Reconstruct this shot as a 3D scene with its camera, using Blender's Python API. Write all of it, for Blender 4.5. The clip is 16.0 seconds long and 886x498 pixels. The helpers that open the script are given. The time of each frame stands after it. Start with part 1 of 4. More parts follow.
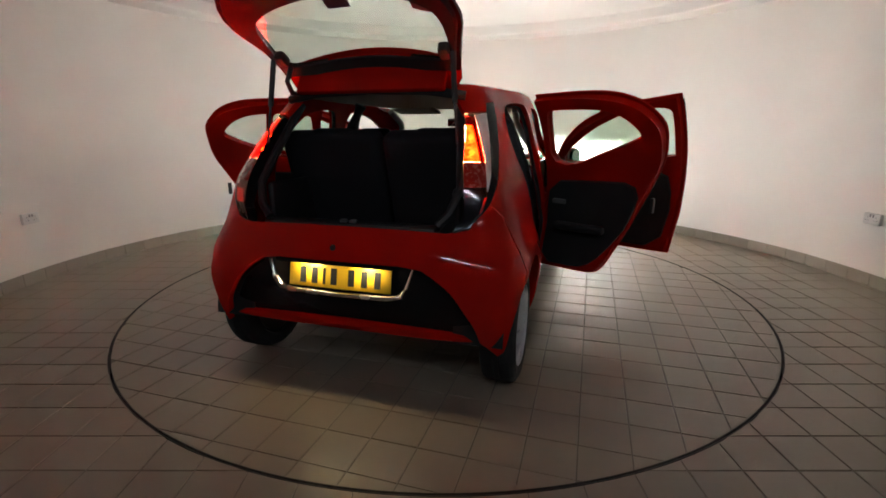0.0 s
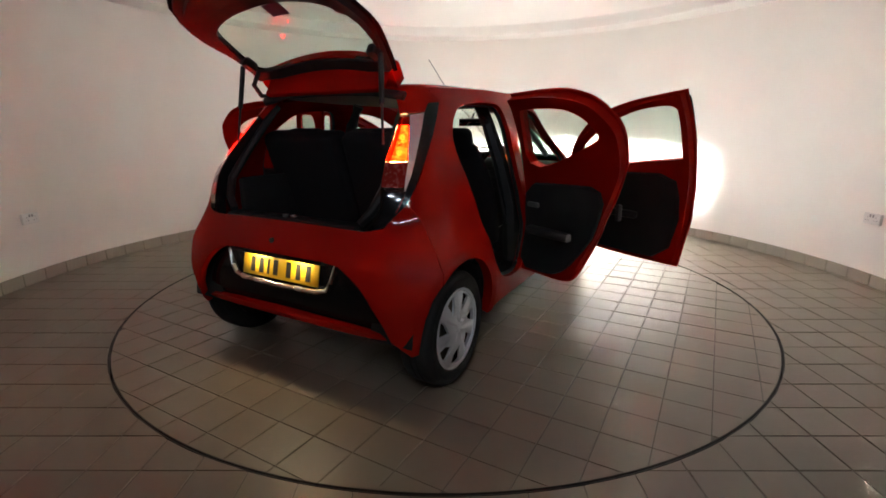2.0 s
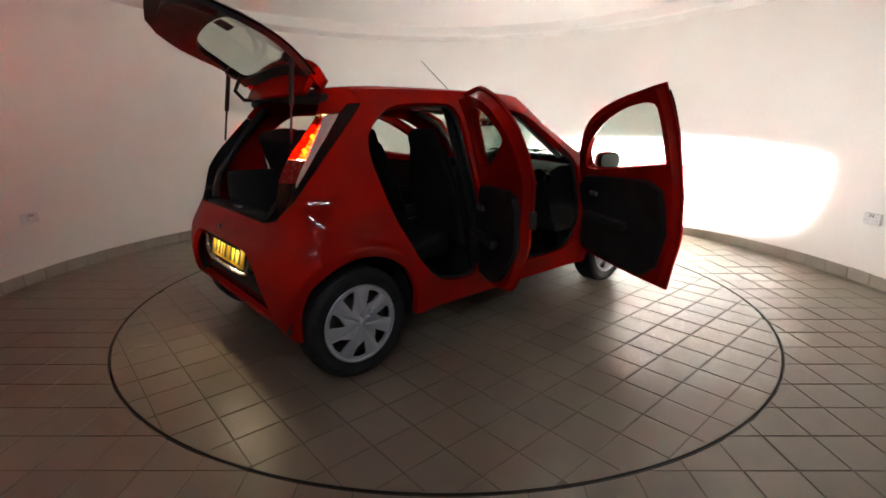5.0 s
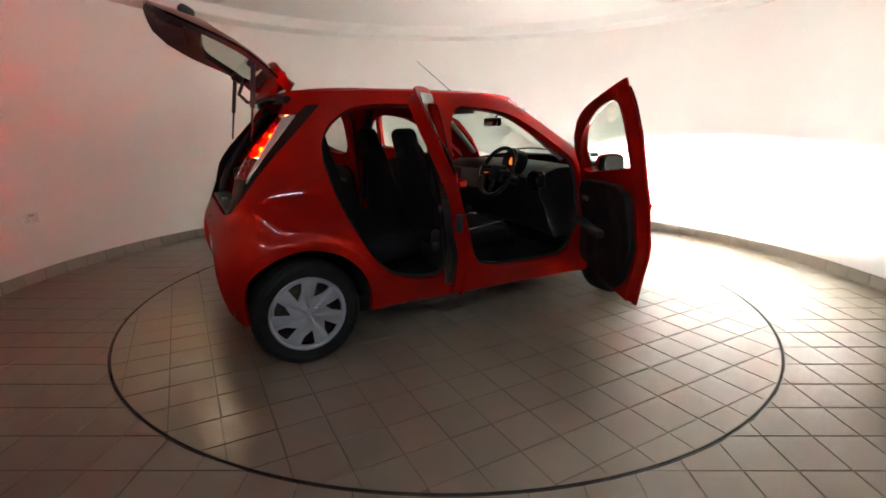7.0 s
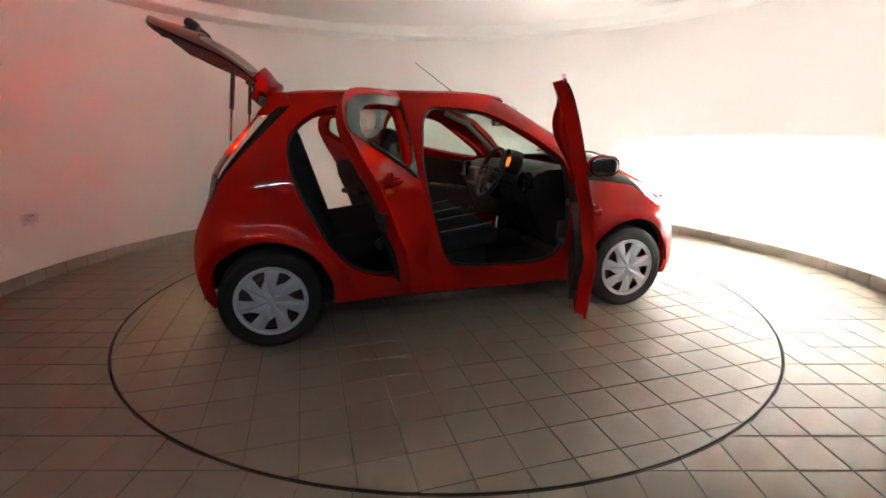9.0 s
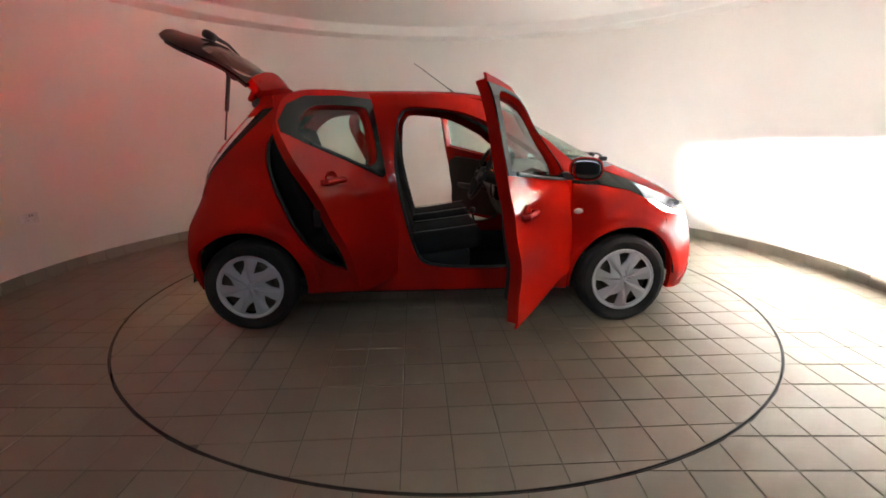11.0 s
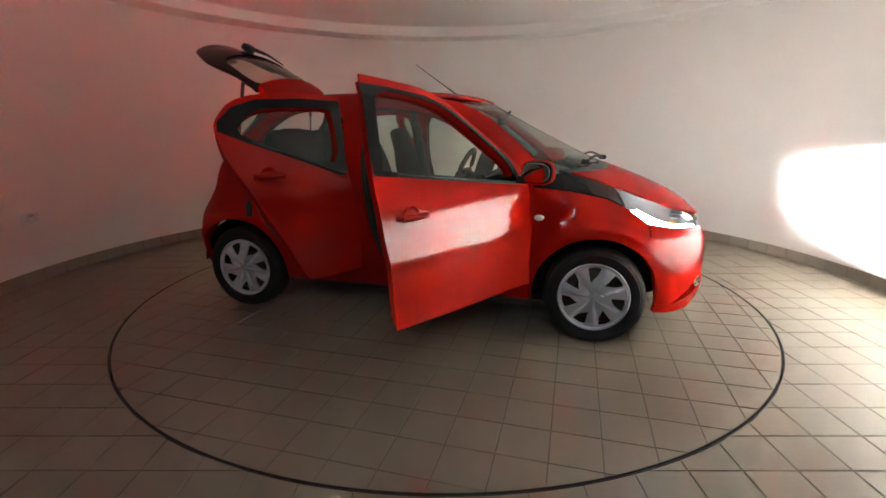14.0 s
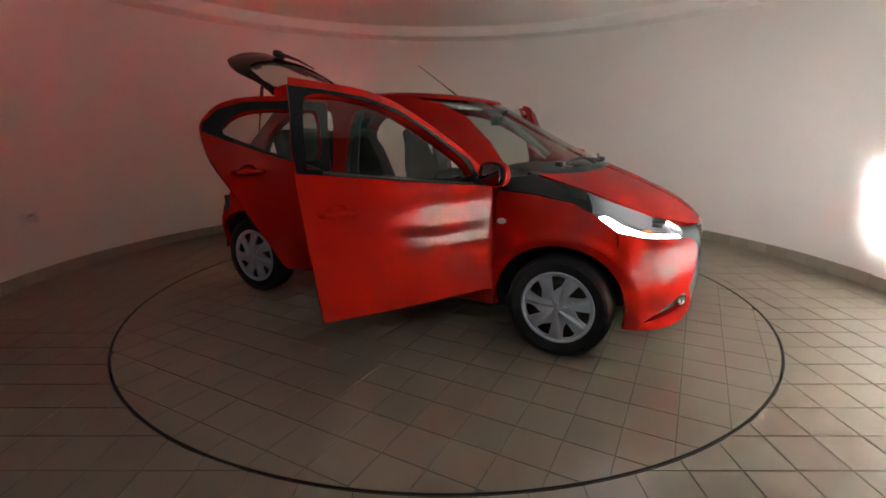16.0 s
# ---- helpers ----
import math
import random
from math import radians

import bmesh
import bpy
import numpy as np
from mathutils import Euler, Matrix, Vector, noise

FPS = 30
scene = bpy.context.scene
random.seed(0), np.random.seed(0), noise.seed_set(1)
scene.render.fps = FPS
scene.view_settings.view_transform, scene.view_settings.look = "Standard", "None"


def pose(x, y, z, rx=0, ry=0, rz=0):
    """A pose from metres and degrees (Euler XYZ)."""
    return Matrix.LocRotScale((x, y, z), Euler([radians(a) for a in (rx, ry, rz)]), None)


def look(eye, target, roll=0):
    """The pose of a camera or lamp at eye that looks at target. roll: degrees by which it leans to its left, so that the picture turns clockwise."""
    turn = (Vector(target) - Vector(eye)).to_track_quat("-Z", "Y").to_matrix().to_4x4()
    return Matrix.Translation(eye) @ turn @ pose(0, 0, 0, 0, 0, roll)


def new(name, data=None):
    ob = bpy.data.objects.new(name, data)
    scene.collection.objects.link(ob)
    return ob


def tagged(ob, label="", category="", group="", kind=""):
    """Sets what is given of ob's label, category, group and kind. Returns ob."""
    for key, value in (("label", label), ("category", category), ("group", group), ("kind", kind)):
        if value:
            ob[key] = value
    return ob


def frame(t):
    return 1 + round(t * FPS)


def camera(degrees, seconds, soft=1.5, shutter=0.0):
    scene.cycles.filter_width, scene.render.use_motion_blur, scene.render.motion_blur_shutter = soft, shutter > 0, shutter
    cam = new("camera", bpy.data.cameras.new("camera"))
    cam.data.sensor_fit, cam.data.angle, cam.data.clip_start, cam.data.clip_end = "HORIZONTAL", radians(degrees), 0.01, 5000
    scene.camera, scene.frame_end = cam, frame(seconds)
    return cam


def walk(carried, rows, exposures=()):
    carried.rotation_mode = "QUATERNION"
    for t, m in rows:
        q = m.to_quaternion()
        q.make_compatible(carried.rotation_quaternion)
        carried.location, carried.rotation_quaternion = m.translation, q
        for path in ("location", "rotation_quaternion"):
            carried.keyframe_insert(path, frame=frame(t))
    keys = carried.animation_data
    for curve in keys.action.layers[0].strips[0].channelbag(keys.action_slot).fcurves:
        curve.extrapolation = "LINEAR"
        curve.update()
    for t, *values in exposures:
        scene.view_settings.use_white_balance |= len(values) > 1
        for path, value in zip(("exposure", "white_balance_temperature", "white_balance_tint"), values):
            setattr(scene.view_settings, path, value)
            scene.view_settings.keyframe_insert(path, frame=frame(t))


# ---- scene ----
from mathutils.geometry import delaunay_2d_cdt

# ---- camera: fixed beside the turntable ----
cam = camera(86.47, 16.0, soft=1.7)
EYE = Vector((0, -3.593, 1.2275))
YAW, TILT = radians(-0.2528), radians(-14.353)
AIM = EYE + Vector((math.sin(YAW) * math.cos(TILT), math.cos(YAW) * math.cos(TILT), math.sin(TILT)))
VIEW = look(EYE, AIM, -0.15)
walk(cam, [(0, VIEW), (16, VIEW)], [(0, 2.65), (3.5, 2.67), (8, 3.05), (12.5, 2.7), (16, 2.15)])

# ---- light: the car's own lamps and a row of dim tubes over the entrance ----
BEAM, SPILL, TAIL, PLATE_LIGHT, TUBE = 180000.0, 115.0, 45.0, 52.0, 10.0
world = bpy.data.worlds.new("world")
scene.world = world
world.use_nodes = True
world.node_tree.nodes["Background"].inputs[0].default_value = (0.9, 0.85, 0.8, 1)
world.node_tree.nodes["Background"].inputs[1].default_value = 0.0


# ---- materials ----
def shader(name):
    m = bpy.data.materials.new(name)
    m.use_nodes = True
    nt = m.node_tree
    return m, nt, nt.nodes["Principled BSDF"]


def surface(name, color, rough=0.5, metal=0.0, coat=0.0, vary=0.12, scale=6.0, grain=120.0, bump=0.02, per_object=0.0, spec=0.5, rvary=0.1):
    """Principled surface with stains at one scale and grain at a finer one."""
    m, nt, p = shader(name)
    tex = nt.nodes.new("ShaderNodeTexCoord")
    big = nt.nodes.new("ShaderNodeTexNoise")
    big.inputs["Scale"].default_value, big.inputs["Detail"].default_value = scale, 3
    fine = nt.nodes.new("ShaderNodeTexNoise")
    fine.inputs["Scale"].default_value, fine.inputs["Detail"].default_value = grain, 3
    nt.links.new(tex.outputs["Object"], big.inputs["Vector"])
    nt.links.new(tex.outputs["Object"], fine.inputs["Vector"])
    mixf = nt.nodes.new("ShaderNodeMath")
    mixf.operation = "MULTIPLY_ADD"
    mixf.inputs[1].default_value = 0.35
    nt.links.new(fine.outputs["Fac"], mixf.inputs[0])
    nt.links.new(big.outputs["Fac"], mixf.inputs[2])
    last = mixf.outputs[0]
    if per_object:
        info = nt.nodes.new("ShaderNodeObjectInfo")
        shift = nt.nodes.new("ShaderNodeVectorMath")
        shift.operation = "MULTIPLY_ADD"
        nt.links.new(info.outputs["Random"], shift.inputs[0])
        shift.inputs[1].default_value = (37.0, 53.0, 71.0)
        nt.links.new(tex.outputs["Object"], shift.inputs[2])
        nt.links.new(shift.outputs[0], big.inputs["Vector"])
        nt.links.new(shift.outputs[0], fine.inputs["Vector"])
        add = nt.nodes.new("ShaderNodeMath")
        add.operation = "MULTIPLY_ADD"
        add.inputs[1].default_value = per_object
        nt.links.new(info.outputs["Random"], add.inputs[0])
        nt.links.new(last, add.inputs[2])
        last = add.outputs[0]
    ramp = nt.nodes.new("ShaderNodeMapRange")
    ramp.inputs[1].default_value, ramp.inputs[2].default_value = 0.35, 1.0 + per_object
    nt.links.new(last, ramp.inputs[0])
    mix = nt.nodes.new("ShaderNodeMix")
    mix.data_type = "RGBA"
    lo = [c * (1 - vary) for c in color]
    hi = [min(1, c * (1 + vary)) for c in color]
    mix.inputs[6].default_value, mix.inputs[7].default_value = (*lo, 1), (*hi, 1)
    nt.links.new(ramp.outputs[0], mix.inputs[0])
    nt.links.new(mix.outputs[2], p.inputs["Base Color"])
    rr = nt.nodes.new("ShaderNodeMapRange")
    rr.inputs[1].default_value, rr.inputs[2].default_value = 0.3, 0.7
    rr.inputs[3].default_value, rr.inputs[4].default_value = max(0.02, rough - rvary), min(1, rough + rvary)
    nt.links.new(big.outputs["Fac"], rr.inputs[0])
    nt.links.new(rr.outputs[0], p.inputs["Roughness"])
    p.inputs["Metallic"].default_value = metal
    p.inputs["Coat Weight"].default_value = coat
    p.inputs["Coat Roughness"].default_value = 0.015
    p.inputs["Specular IOR Level"].default_value = spec
    if bump:
        b = nt.nodes.new("ShaderNodeBump")
        b.inputs["Strength"].default_value, b.inputs["Distance"].default_value = 1.0, bump * 0.01
        nt.links.new(fine.outputs["Fac"], b.inputs["Height"])
        nt.links.new(b.outputs[0], p.inputs["Normal"])
    return m


def glow(name, color, strength):
    m, nt, p = shader(name)
    p.inputs["Base Color"].default_value = (*color, 1)
    p.inputs["Emission Color"].default_value = (*color, 1)
    p.inputs["Emission Strength"].default_value = strength
    return m


def facets(name, low, high, weak, strong):
    """Lit reflector broken into small prisms of uneven brightness."""
    m, nt, p = shader(name)
    tex = nt.nodes.new("ShaderNodeTexCoord")
    cells = nt.nodes.new("ShaderNodeTexVoronoi")
    cells.inputs["Scale"].default_value = 85.0
    nt.links.new(tex.outputs["Object"], cells.inputs["Vector"])
    sep = nt.nodes.new("ShaderNodeSeparateColor")
    nt.links.new(cells.outputs["Color"], sep.inputs[0])
    mix = nt.nodes.new("ShaderNodeMix")
    mix.data_type = "RGBA"
    mix.inputs[6].default_value, mix.inputs[7].default_value = (*low, 1), (*high, 1)
    nt.links.new(sep.outputs[0], mix.inputs[0])
    nt.links.new(mix.outputs[2], p.inputs["Emission Color"])
    power = nt.nodes.new("ShaderNodeMapRange")
    power.inputs[3].default_value, power.inputs[4].default_value = weak, strong
    nt.links.new(sep.outputs[0], power.inputs[0])
    nt.links.new(power.outputs[0], p.inputs["Emission Strength"])
    p.inputs["Base Color"].default_value = (*low, 1)
    return m


def pane(name, tint, gloss=0.02):
    """Thin clear sheet: tinted see-through with a Fresnel gloss."""
    m = bpy.data.materials.new(name)
    m.use_nodes = True
    nt = m.node_tree
    nt.nodes.clear()
    out = nt.nodes.new("ShaderNodeOutputMaterial")
    mix = nt.nodes.new("ShaderNodeMixShader")
    clear = nt.nodes.new("ShaderNodeBsdfTransparent")
    clear.inputs[0].default_value = (*tint, 1)
    shine = nt.nodes.new("ShaderNodeBsdfGlossy")
    shine.inputs["Roughness"].default_value = gloss
    facing = nt.nodes.new("ShaderNodeLayerWeight")
    steep = nt.nodes.new("ShaderNodeMath")
    steep.operation = "POWER"
    steep.inputs[1].default_value = 5.0
    nt.links.new(facing.outputs["Facing"], steep.inputs[0])
    amount = nt.nodes.new("ShaderNodeMath")
    amount.operation = "MULTIPLY_ADD"
    amount.inputs[1].default_value, amount.inputs[2].default_value = 0.7, 0.035
    nt.links.new(steep.outputs[0], amount.inputs[0])
    nt.links.new(amount.outputs[0], mix.inputs[0])
    nt.links.new(clear.outputs[0], mix.inputs[1])
    nt.links.new(shine.outputs[0], mix.inputs[2])
    nt.links.new(mix.outputs[0], out.inputs[0])
    return m


RED = surface("red_paint", (0.40, 0.0075, 0.004), rough=0.42, coat=0.42, vary=0.04, scale=2.5, grain=900, bump=0.0, spec=0.0, rvary=0.03)
GLOSS_BLACK = surface("gloss_black", (0.008, 0.008, 0.009), rough=0.14, coat=0.0, vary=0.15, scale=4, bump=0.0, spec=0.22, rvary=0.03)
TRIM = surface("black_plastic", (0.014, 0.014, 0.015), rough=0.5, vary=0.25, scale=8, grain=500, bump=0.03)
CARD = surface("door_card_plastic", (0.012, 0.012, 0.013), rough=0.6, vary=0.2, scale=8, grain=400, bump=0.03)
FABRIC = surface("seat_fabric", (0.014, 0.014, 0.016), rough=0.9, vary=0.3, scale=30, grain=700, bump=0.08, spec=0.2)
PIPING = surface("pale_stitching", (0.32, 0.32, 0.30), rough=0.7, bump=0.02)
GREY_TRIM = surface("grey_dash_plastic", (0.13, 0.127, 0.124), rough=0.55, vary=0.08, grain=400, bump=0.03)
LINING = surface("roof_lining", (0.45, 0.44, 0.42), rough=0.9, vary=0.06, grain=500, bump=0.03)
RUBBER = surface("tyre_rubber", (0.012, 0.012, 0.012), rough=0.75, vary=0.3, scale=15, grain=300, bump=0.05)
SILVER = surface("silver_wheel_cover", (0.58, 0.61, 0.67), rough=0.38, metal=0.4, vary=0.06, scale=10, grain=600, bump=0.005)
DISC = surface("brake_metal", (0.14, 0.12, 0.10), rough=0.5, metal=0.8, vary=0.3)
CHROME = surface("satin_chrome", (0.7, 0.69, 0.66), rough=0.22, metal=1.0, vary=0.04, bump=0.0)
YELLOW = surface("yellow_reflective", (0.80, 0.50, 0.02), rough=0.45, vary=0.05, scale=12, bump=0.0)
INK = surface("black_ink", (0.015, 0.015, 0.015), rough=0.5, bump=0.0)
WALL = surface("warm_white_paint", (0.87, 0.825, 0.765), rough=0.75, vary=0.035, scale=1.3, grain=60, bump=0.03, spec=0.25)
# HALL: the darkness of an unlit hall behind the camera, put into the colour
HALL = surface("unlit_hall_grey", (0.10, 0.095, 0.09), rough=0.8, vary=0.08, scale=1.5, grain=60, bump=0.02, spec=0.2)
CEILING = surface("ceiling_paint", (0.88, 0.845, 0.79), rough=0.8, vary=0.03, scale=1.5, grain=60, bump=0.02, spec=0.2)
TILE = surface("beige_floor_tile", (0.20, 0.165, 0.122), rough=0.38, vary=0.12, scale=1.2, grain=25, bump=0.0, per_object=0.4, rvary=0.0)
GROUT = surface("dark_grout", (0.09, 0.074, 0.058), rough=0.6, vary=0.3, scale=20, bump=0.05)
SKIRT = surface("skirting_tile", (0.31, 0.27, 0.215), rough=0.45, vary=0.12, scale=6, per_object=0.4, bump=0.03)
STEEL = surface("dark_steel_edge", (0.02, 0.018, 0.016), rough=0.6, metal=0.4, vary=0.3, bump=0.02)
SOCKET = surface("socket_white", (0.72, 0.70, 0.66), rough=0.35, vary=0.03, bump=0.0)
SOCKET_GREY = surface("socket_grey", (0.3, 0.29, 0.28), rough=0.5, bump=0.0)
UNDER = surface("underbody_black", (0.01, 0.01, 0.01), rough=0.9, bump=0.05)
MIRROR = surface("mirror_glass", (0.30, 0.31, 0.32), rough=0.03, metal=1.0, vary=0.0, bump=0.0, rvary=0.0)
STICKER = surface("dark_sticker", (0.10, 0.09, 0.14), rough=0.5, bump=0.0)
STICKER_RED = surface("red_sticker", (0.16, 0.05, 0.06), rough=0.5, bump=0.0)
GLASS = pane("car_glass", (0.82, 0.88, 0.84))
LENS_RED = pane("red_lens", (0.95, 0.085, 0.03), 0.06)
LENS_DARK_RED = surface("dark_red_reflector", (0.22, 0.012, 0.01), rough=0.25, coat=0.8, vary=0.2, scale=60, grain=400, bump=0.02)
LENS_CLEAR = pane("clear_lens", (0.92, 0.93, 0.95), 0.04)
LAMP_STRIP = surface("clear_lamp_strip", (0.80, 0.75, 0.72), rough=0.2, coat=1.0, vary=0.08, scale=30, bump=0.0)
BEAM_GLOW = glow("headlamp_glow", (1.0, 0.97, 0.92), BEAM)
AMBER = surface("amber_plastic", (0.7, 0.22, 0.02), rough=0.3, bump=0.0)
DRL_GLOW = glow("running_lamp_glow", (1.0, 0.97, 0.93), SPILL)
TAIL_GLOW = glow("tail_bulb_glow", (1.0, 0.42, 0.16), TAIL)
TAIL_BOWL = facets("tail_bowl_glow", (1.0, 0.16, 0.03), (1.0, 0.55, 0.24), 6.0, 34.0)
PLATE_GLOW = glow("plate_lamp_glow", (1.0, 0.80, 0.48), PLATE_LIGHT)
DIAL_GLOW = glow("amber_display_glow", (1.0, 0.16, 0.02), 0.25)
TUBE_GLOW = glow("tube_glow", (0.78, 0.88, 1.0), TUBE)


# ---- mesh helpers ----
def part(name, bm, material, parent=None, label=""):
    """Link a bmesh as one mesh object under a thing or part."""
    bmesh.ops.recalc_face_normals(bm, faces=bm.faces)
    for f in bm.faces:
        f.smooth = True
    for e in bm.edges:
        if len(e.link_faces) == 2 and e.calc_face_angle(0) > radians(33):
            e.smooth = False
    me = bpy.data.meshes.new(name)
    bm.to_mesh(me)
    bm.free()
    me.materials.append(material)
    ob = new(name, me)
    ob.parent = parent
    return tagged(ob, label)


def box(bm, c, s, bevel=0.0, m=None, seg=2):
    """Bevelled box at c of size s, turned by m."""
    b = bmesh.new()
    bmesh.ops.create_cube(b, size=1)
    bmesh.ops.scale(b, vec=s, verts=b.verts)
    if bevel:
        bmesh.ops.bevel(b, geom=b.edges[:], offset=min(bevel, 0.49 * min(s)), segments=seg, profile=0.5, affect="EDGES")
    b.transform(Matrix.Translation(c) @ (m or Matrix.Identity(4)))
    merge(bm, b)


def merge(bm, b):
    me = bpy.data.meshes.new("tmp")
    b.to_mesh(me)
    b.free()
    bm.from_mesh(me)
    bpy.data.meshes.remove(me)


def tube(bm, path, r, n=10, closed=False):
    """Round bar along a path; r may be a list."""
    pts = [Vector(p) for p in path]
    rings = []
    k = len(pts)
    for i, p in enumerate(pts):
        a = pts[(i - 1) % k] if closed or i else p
        c = pts[(i + 1) % k] if closed or i < k - 1 else p
        d = (c - a).normalized()
        up = Vector((0, 0, 1)) if abs(d.z) < 0.9 else Vector((1, 0, 0))
        u = d.cross(up).normalized()
        v = u.cross(d)
        rr = r[i] if isinstance(r, (list, tuple)) else r
        rings.append([bm.verts.new(p + (u * math.cos(t) + v * math.sin(t)) * rr) for t in [2 * math.pi * j / n for j in range(n)]])
    for i in range(k if closed else k - 1):
        a, b = rings[i], rings[(i + 1) % k]
        for j in range(n):
            bm.faces.new((a[j], a[(j + 1) % n], b[(j + 1) % n], b[j]))
    if not closed:
        bm.faces.new(rings[0][::-1])
        bm.faces.new(rings[-1])


def revolve(bm, profile, m, n=48):
    """Turn (radius, height) pairs round the local z axis, then place by m."""
    rings = []
    for r, h in profile:
        rings.append([bm.verts.new(m @ Vector((r * math.cos(t), r * math.sin(t), h))) for t in [2 * math.pi * j / n for j in range(n)]])
    for a, b in zip(rings, rings[1:]):
        for j in range(n):
            bm.faces.new((a[j], a[(j + 1) % n], b[(j + 1) % n], b[j]))


def rounded(pts, times=2, keep=()):
    """Cut the corners of a closed outline, but for those in keep."""
    sharp = [i in keep for i in range(len(pts))]
    for _ in range(times):
        out, flags = [], []
        for i, p in enumerate(pts):
            a, b = pts[i - 1], pts[(i + 1) % len(pts)]
            if sharp[i]:
                out.append(p)
                flags.append(True)
            else:
                out += [(p[0] * 0.78 + a[0] * 0.22, p[1] * 0.78 + a[1] * 0.22), (p[0] * 0.78 + b[0] * 0.22, p[1] * 0.78 + b[1] * 0.22)]
                flags += [False, False]
        pts, sharp = out, flags
    return pts


def dense(pts, step):
    out = []
    for i, p in enumerate(pts):
        q = pts[(i + 1) % len(pts)]
        k = max(1, int(math.hypot(q[0] - p[0], q[1] - p[1]) / step))
        out += [(p[0] + (q[0] - p[0]) * j / k, p[1] + (q[1] - p[1]) * j / k) for j in range(k)]
    return out


def inside(poly, x, y):
    odd = False
    for i, (ax, ay) in enumerate(poly):
        bx, by = poly[i - 1]
        if (ay > y) != (by > y) and x < (bx - ax) * (y - ay) / (by - ay) + ax:
            odd = not odd
    return odd


def near_edge(loops, x, y, d):
    for poly in loops:
        for px, py in poly:
            if abs(px - x) < d and abs(py - y) < d:
                return True
    return False


def sheet(outline, chart, thick, holes=(), step=0.04, lift=0.0, flip=False):
    """Bmesh of a curved panel: an outline (with holes) in the chart's two numbers, laid on the chart's surface, lifted outwards, with thickness."""
    loops = [dense(outline, step)] + [dense(h, step) for h in holes]
    pts, edges = [], []
    for lp in loops:
        k = len(pts)
        pts += lp
        edges += [(k + i, k + (i + 1) % len(lp)) for i in range(len(lp))]
    xs, ys = [p[0] for p in outline], [p[1] for p in outline]
    gx = np.arange(min(xs) + step / 2, max(xs), step)
    gy = np.arange(min(ys) + step / 2, max(ys), step)
    for a in gx:
        for b in gy:
            if inside(loops[0], a, b) and not any(inside(h, a, b) for h in loops[1:]) and not near_edge(loops, a, b, step * 0.5):
                pts.append((float(a), float(b)))
    vs, _, faces, _, _, _ = delaunay_2d_cdt([Vector(p) for p in pts], edges, [], 0, 1e-6)
    keep = []
    for f in faces:
        cx, cy = sum(vs[i].x for i in f) / len(f), sum(vs[i].y for i in f) / len(f)
        if inside(loops[0], cx, cy) and not any(inside(h, cx, cy) for h in loops[1:]):
            keep.append(f)
    bm = bmesh.new()
    top, low = {}, {}
    for i in {i for f in keep for i in f}:
        a, b = vs[i]
        p, e = chart(a, b), 0.004
        n = (chart(a + e, b) - chart(a - e, b)).cross(chart(a, b + e) - chart(a, b - e)).normalized()
        if flip or chart in (rear, gate):
            n = -n
        top[i] = bm.verts.new(p + n * lift)
        low[i] = bm.verts.new(p + n * (lift - thick))
    count = {}
    for f in keep:
        bm.faces.new([top[i] for i in f])
        bm.faces.new([low[i] for i in reversed(f)])
        for i, a in enumerate(f):
            b = f[(i + 1) % len(f)]
            count[(min(a, b), max(a, b))] = count.get((min(a, b), max(a, b)), 0) + 1
    for (a, b), c in count.items():
        if c == 1:
            try:
                bm.faces.new((top[a], top[b], low[b], low[a]))
            except ValueError:
                pass
    return bm


def cup(outline, chart, depth):
    """Lamp housing: a back sheet sunk behind the surface and side walls up to it."""
    bm = sheet(outline, chart, 0.006, step=0.025, lift=-depth)
    top, low = [], []
    for a, b in dense(outline, 0.025):
        p, e = chart(a, b), 0.004
        n = (chart(a + e, b) - chart(a - e, b)).cross(chart(a, b + e) - chart(a, b - e)).normalized()
        if chart in (rear, gate):
            n = -n
        top.append(bm.verts.new(p - n * 0.002))
        low.append(bm.verts.new(p - n * depth))
    for i in range(len(top)):
        j = (i + 1) % len(top)
        bm.faces.new((top[i], top[j], low[j], low[i]))
    return bm


def mirrored(bm):
    b = bm.copy()
    b.transform(Matrix.Diagonal((1, -1, 1, 1)))
    return b


def both(name, bm, material, parent, label="", joined=False):
    """The right-hand panel and its left-hand twin; joined: one mesh across the middle."""
    other = mirrored(bm)
    if joined:
        merge(bm, other)
        bmesh.ops.remove_doubles(bm, verts=bm.verts, dist=0.004)
        return part(name, bm, material, parent, label)
    return part(name, bm, material, parent, label), part(name, other, material, parent, label)


# ---- the place: a round room with a turntable in its tiled floor ----
ROOM_R, TABLE_R, TILE_W, WALL_H = 3.39, 2.222, 0.203, 2.39
GAP = 0.60  # half angle of the entrance in the round wall, behind the camera
INNER_R, UPPER_H = 3.06, 2.51


def arc(a0, a1, r, n):
    return [(r * math.cos(a0 + (a1 - a0) * i / n), r * math.sin(a0 + (a1 - a0) * i / n)) for i in range(n + 1)]


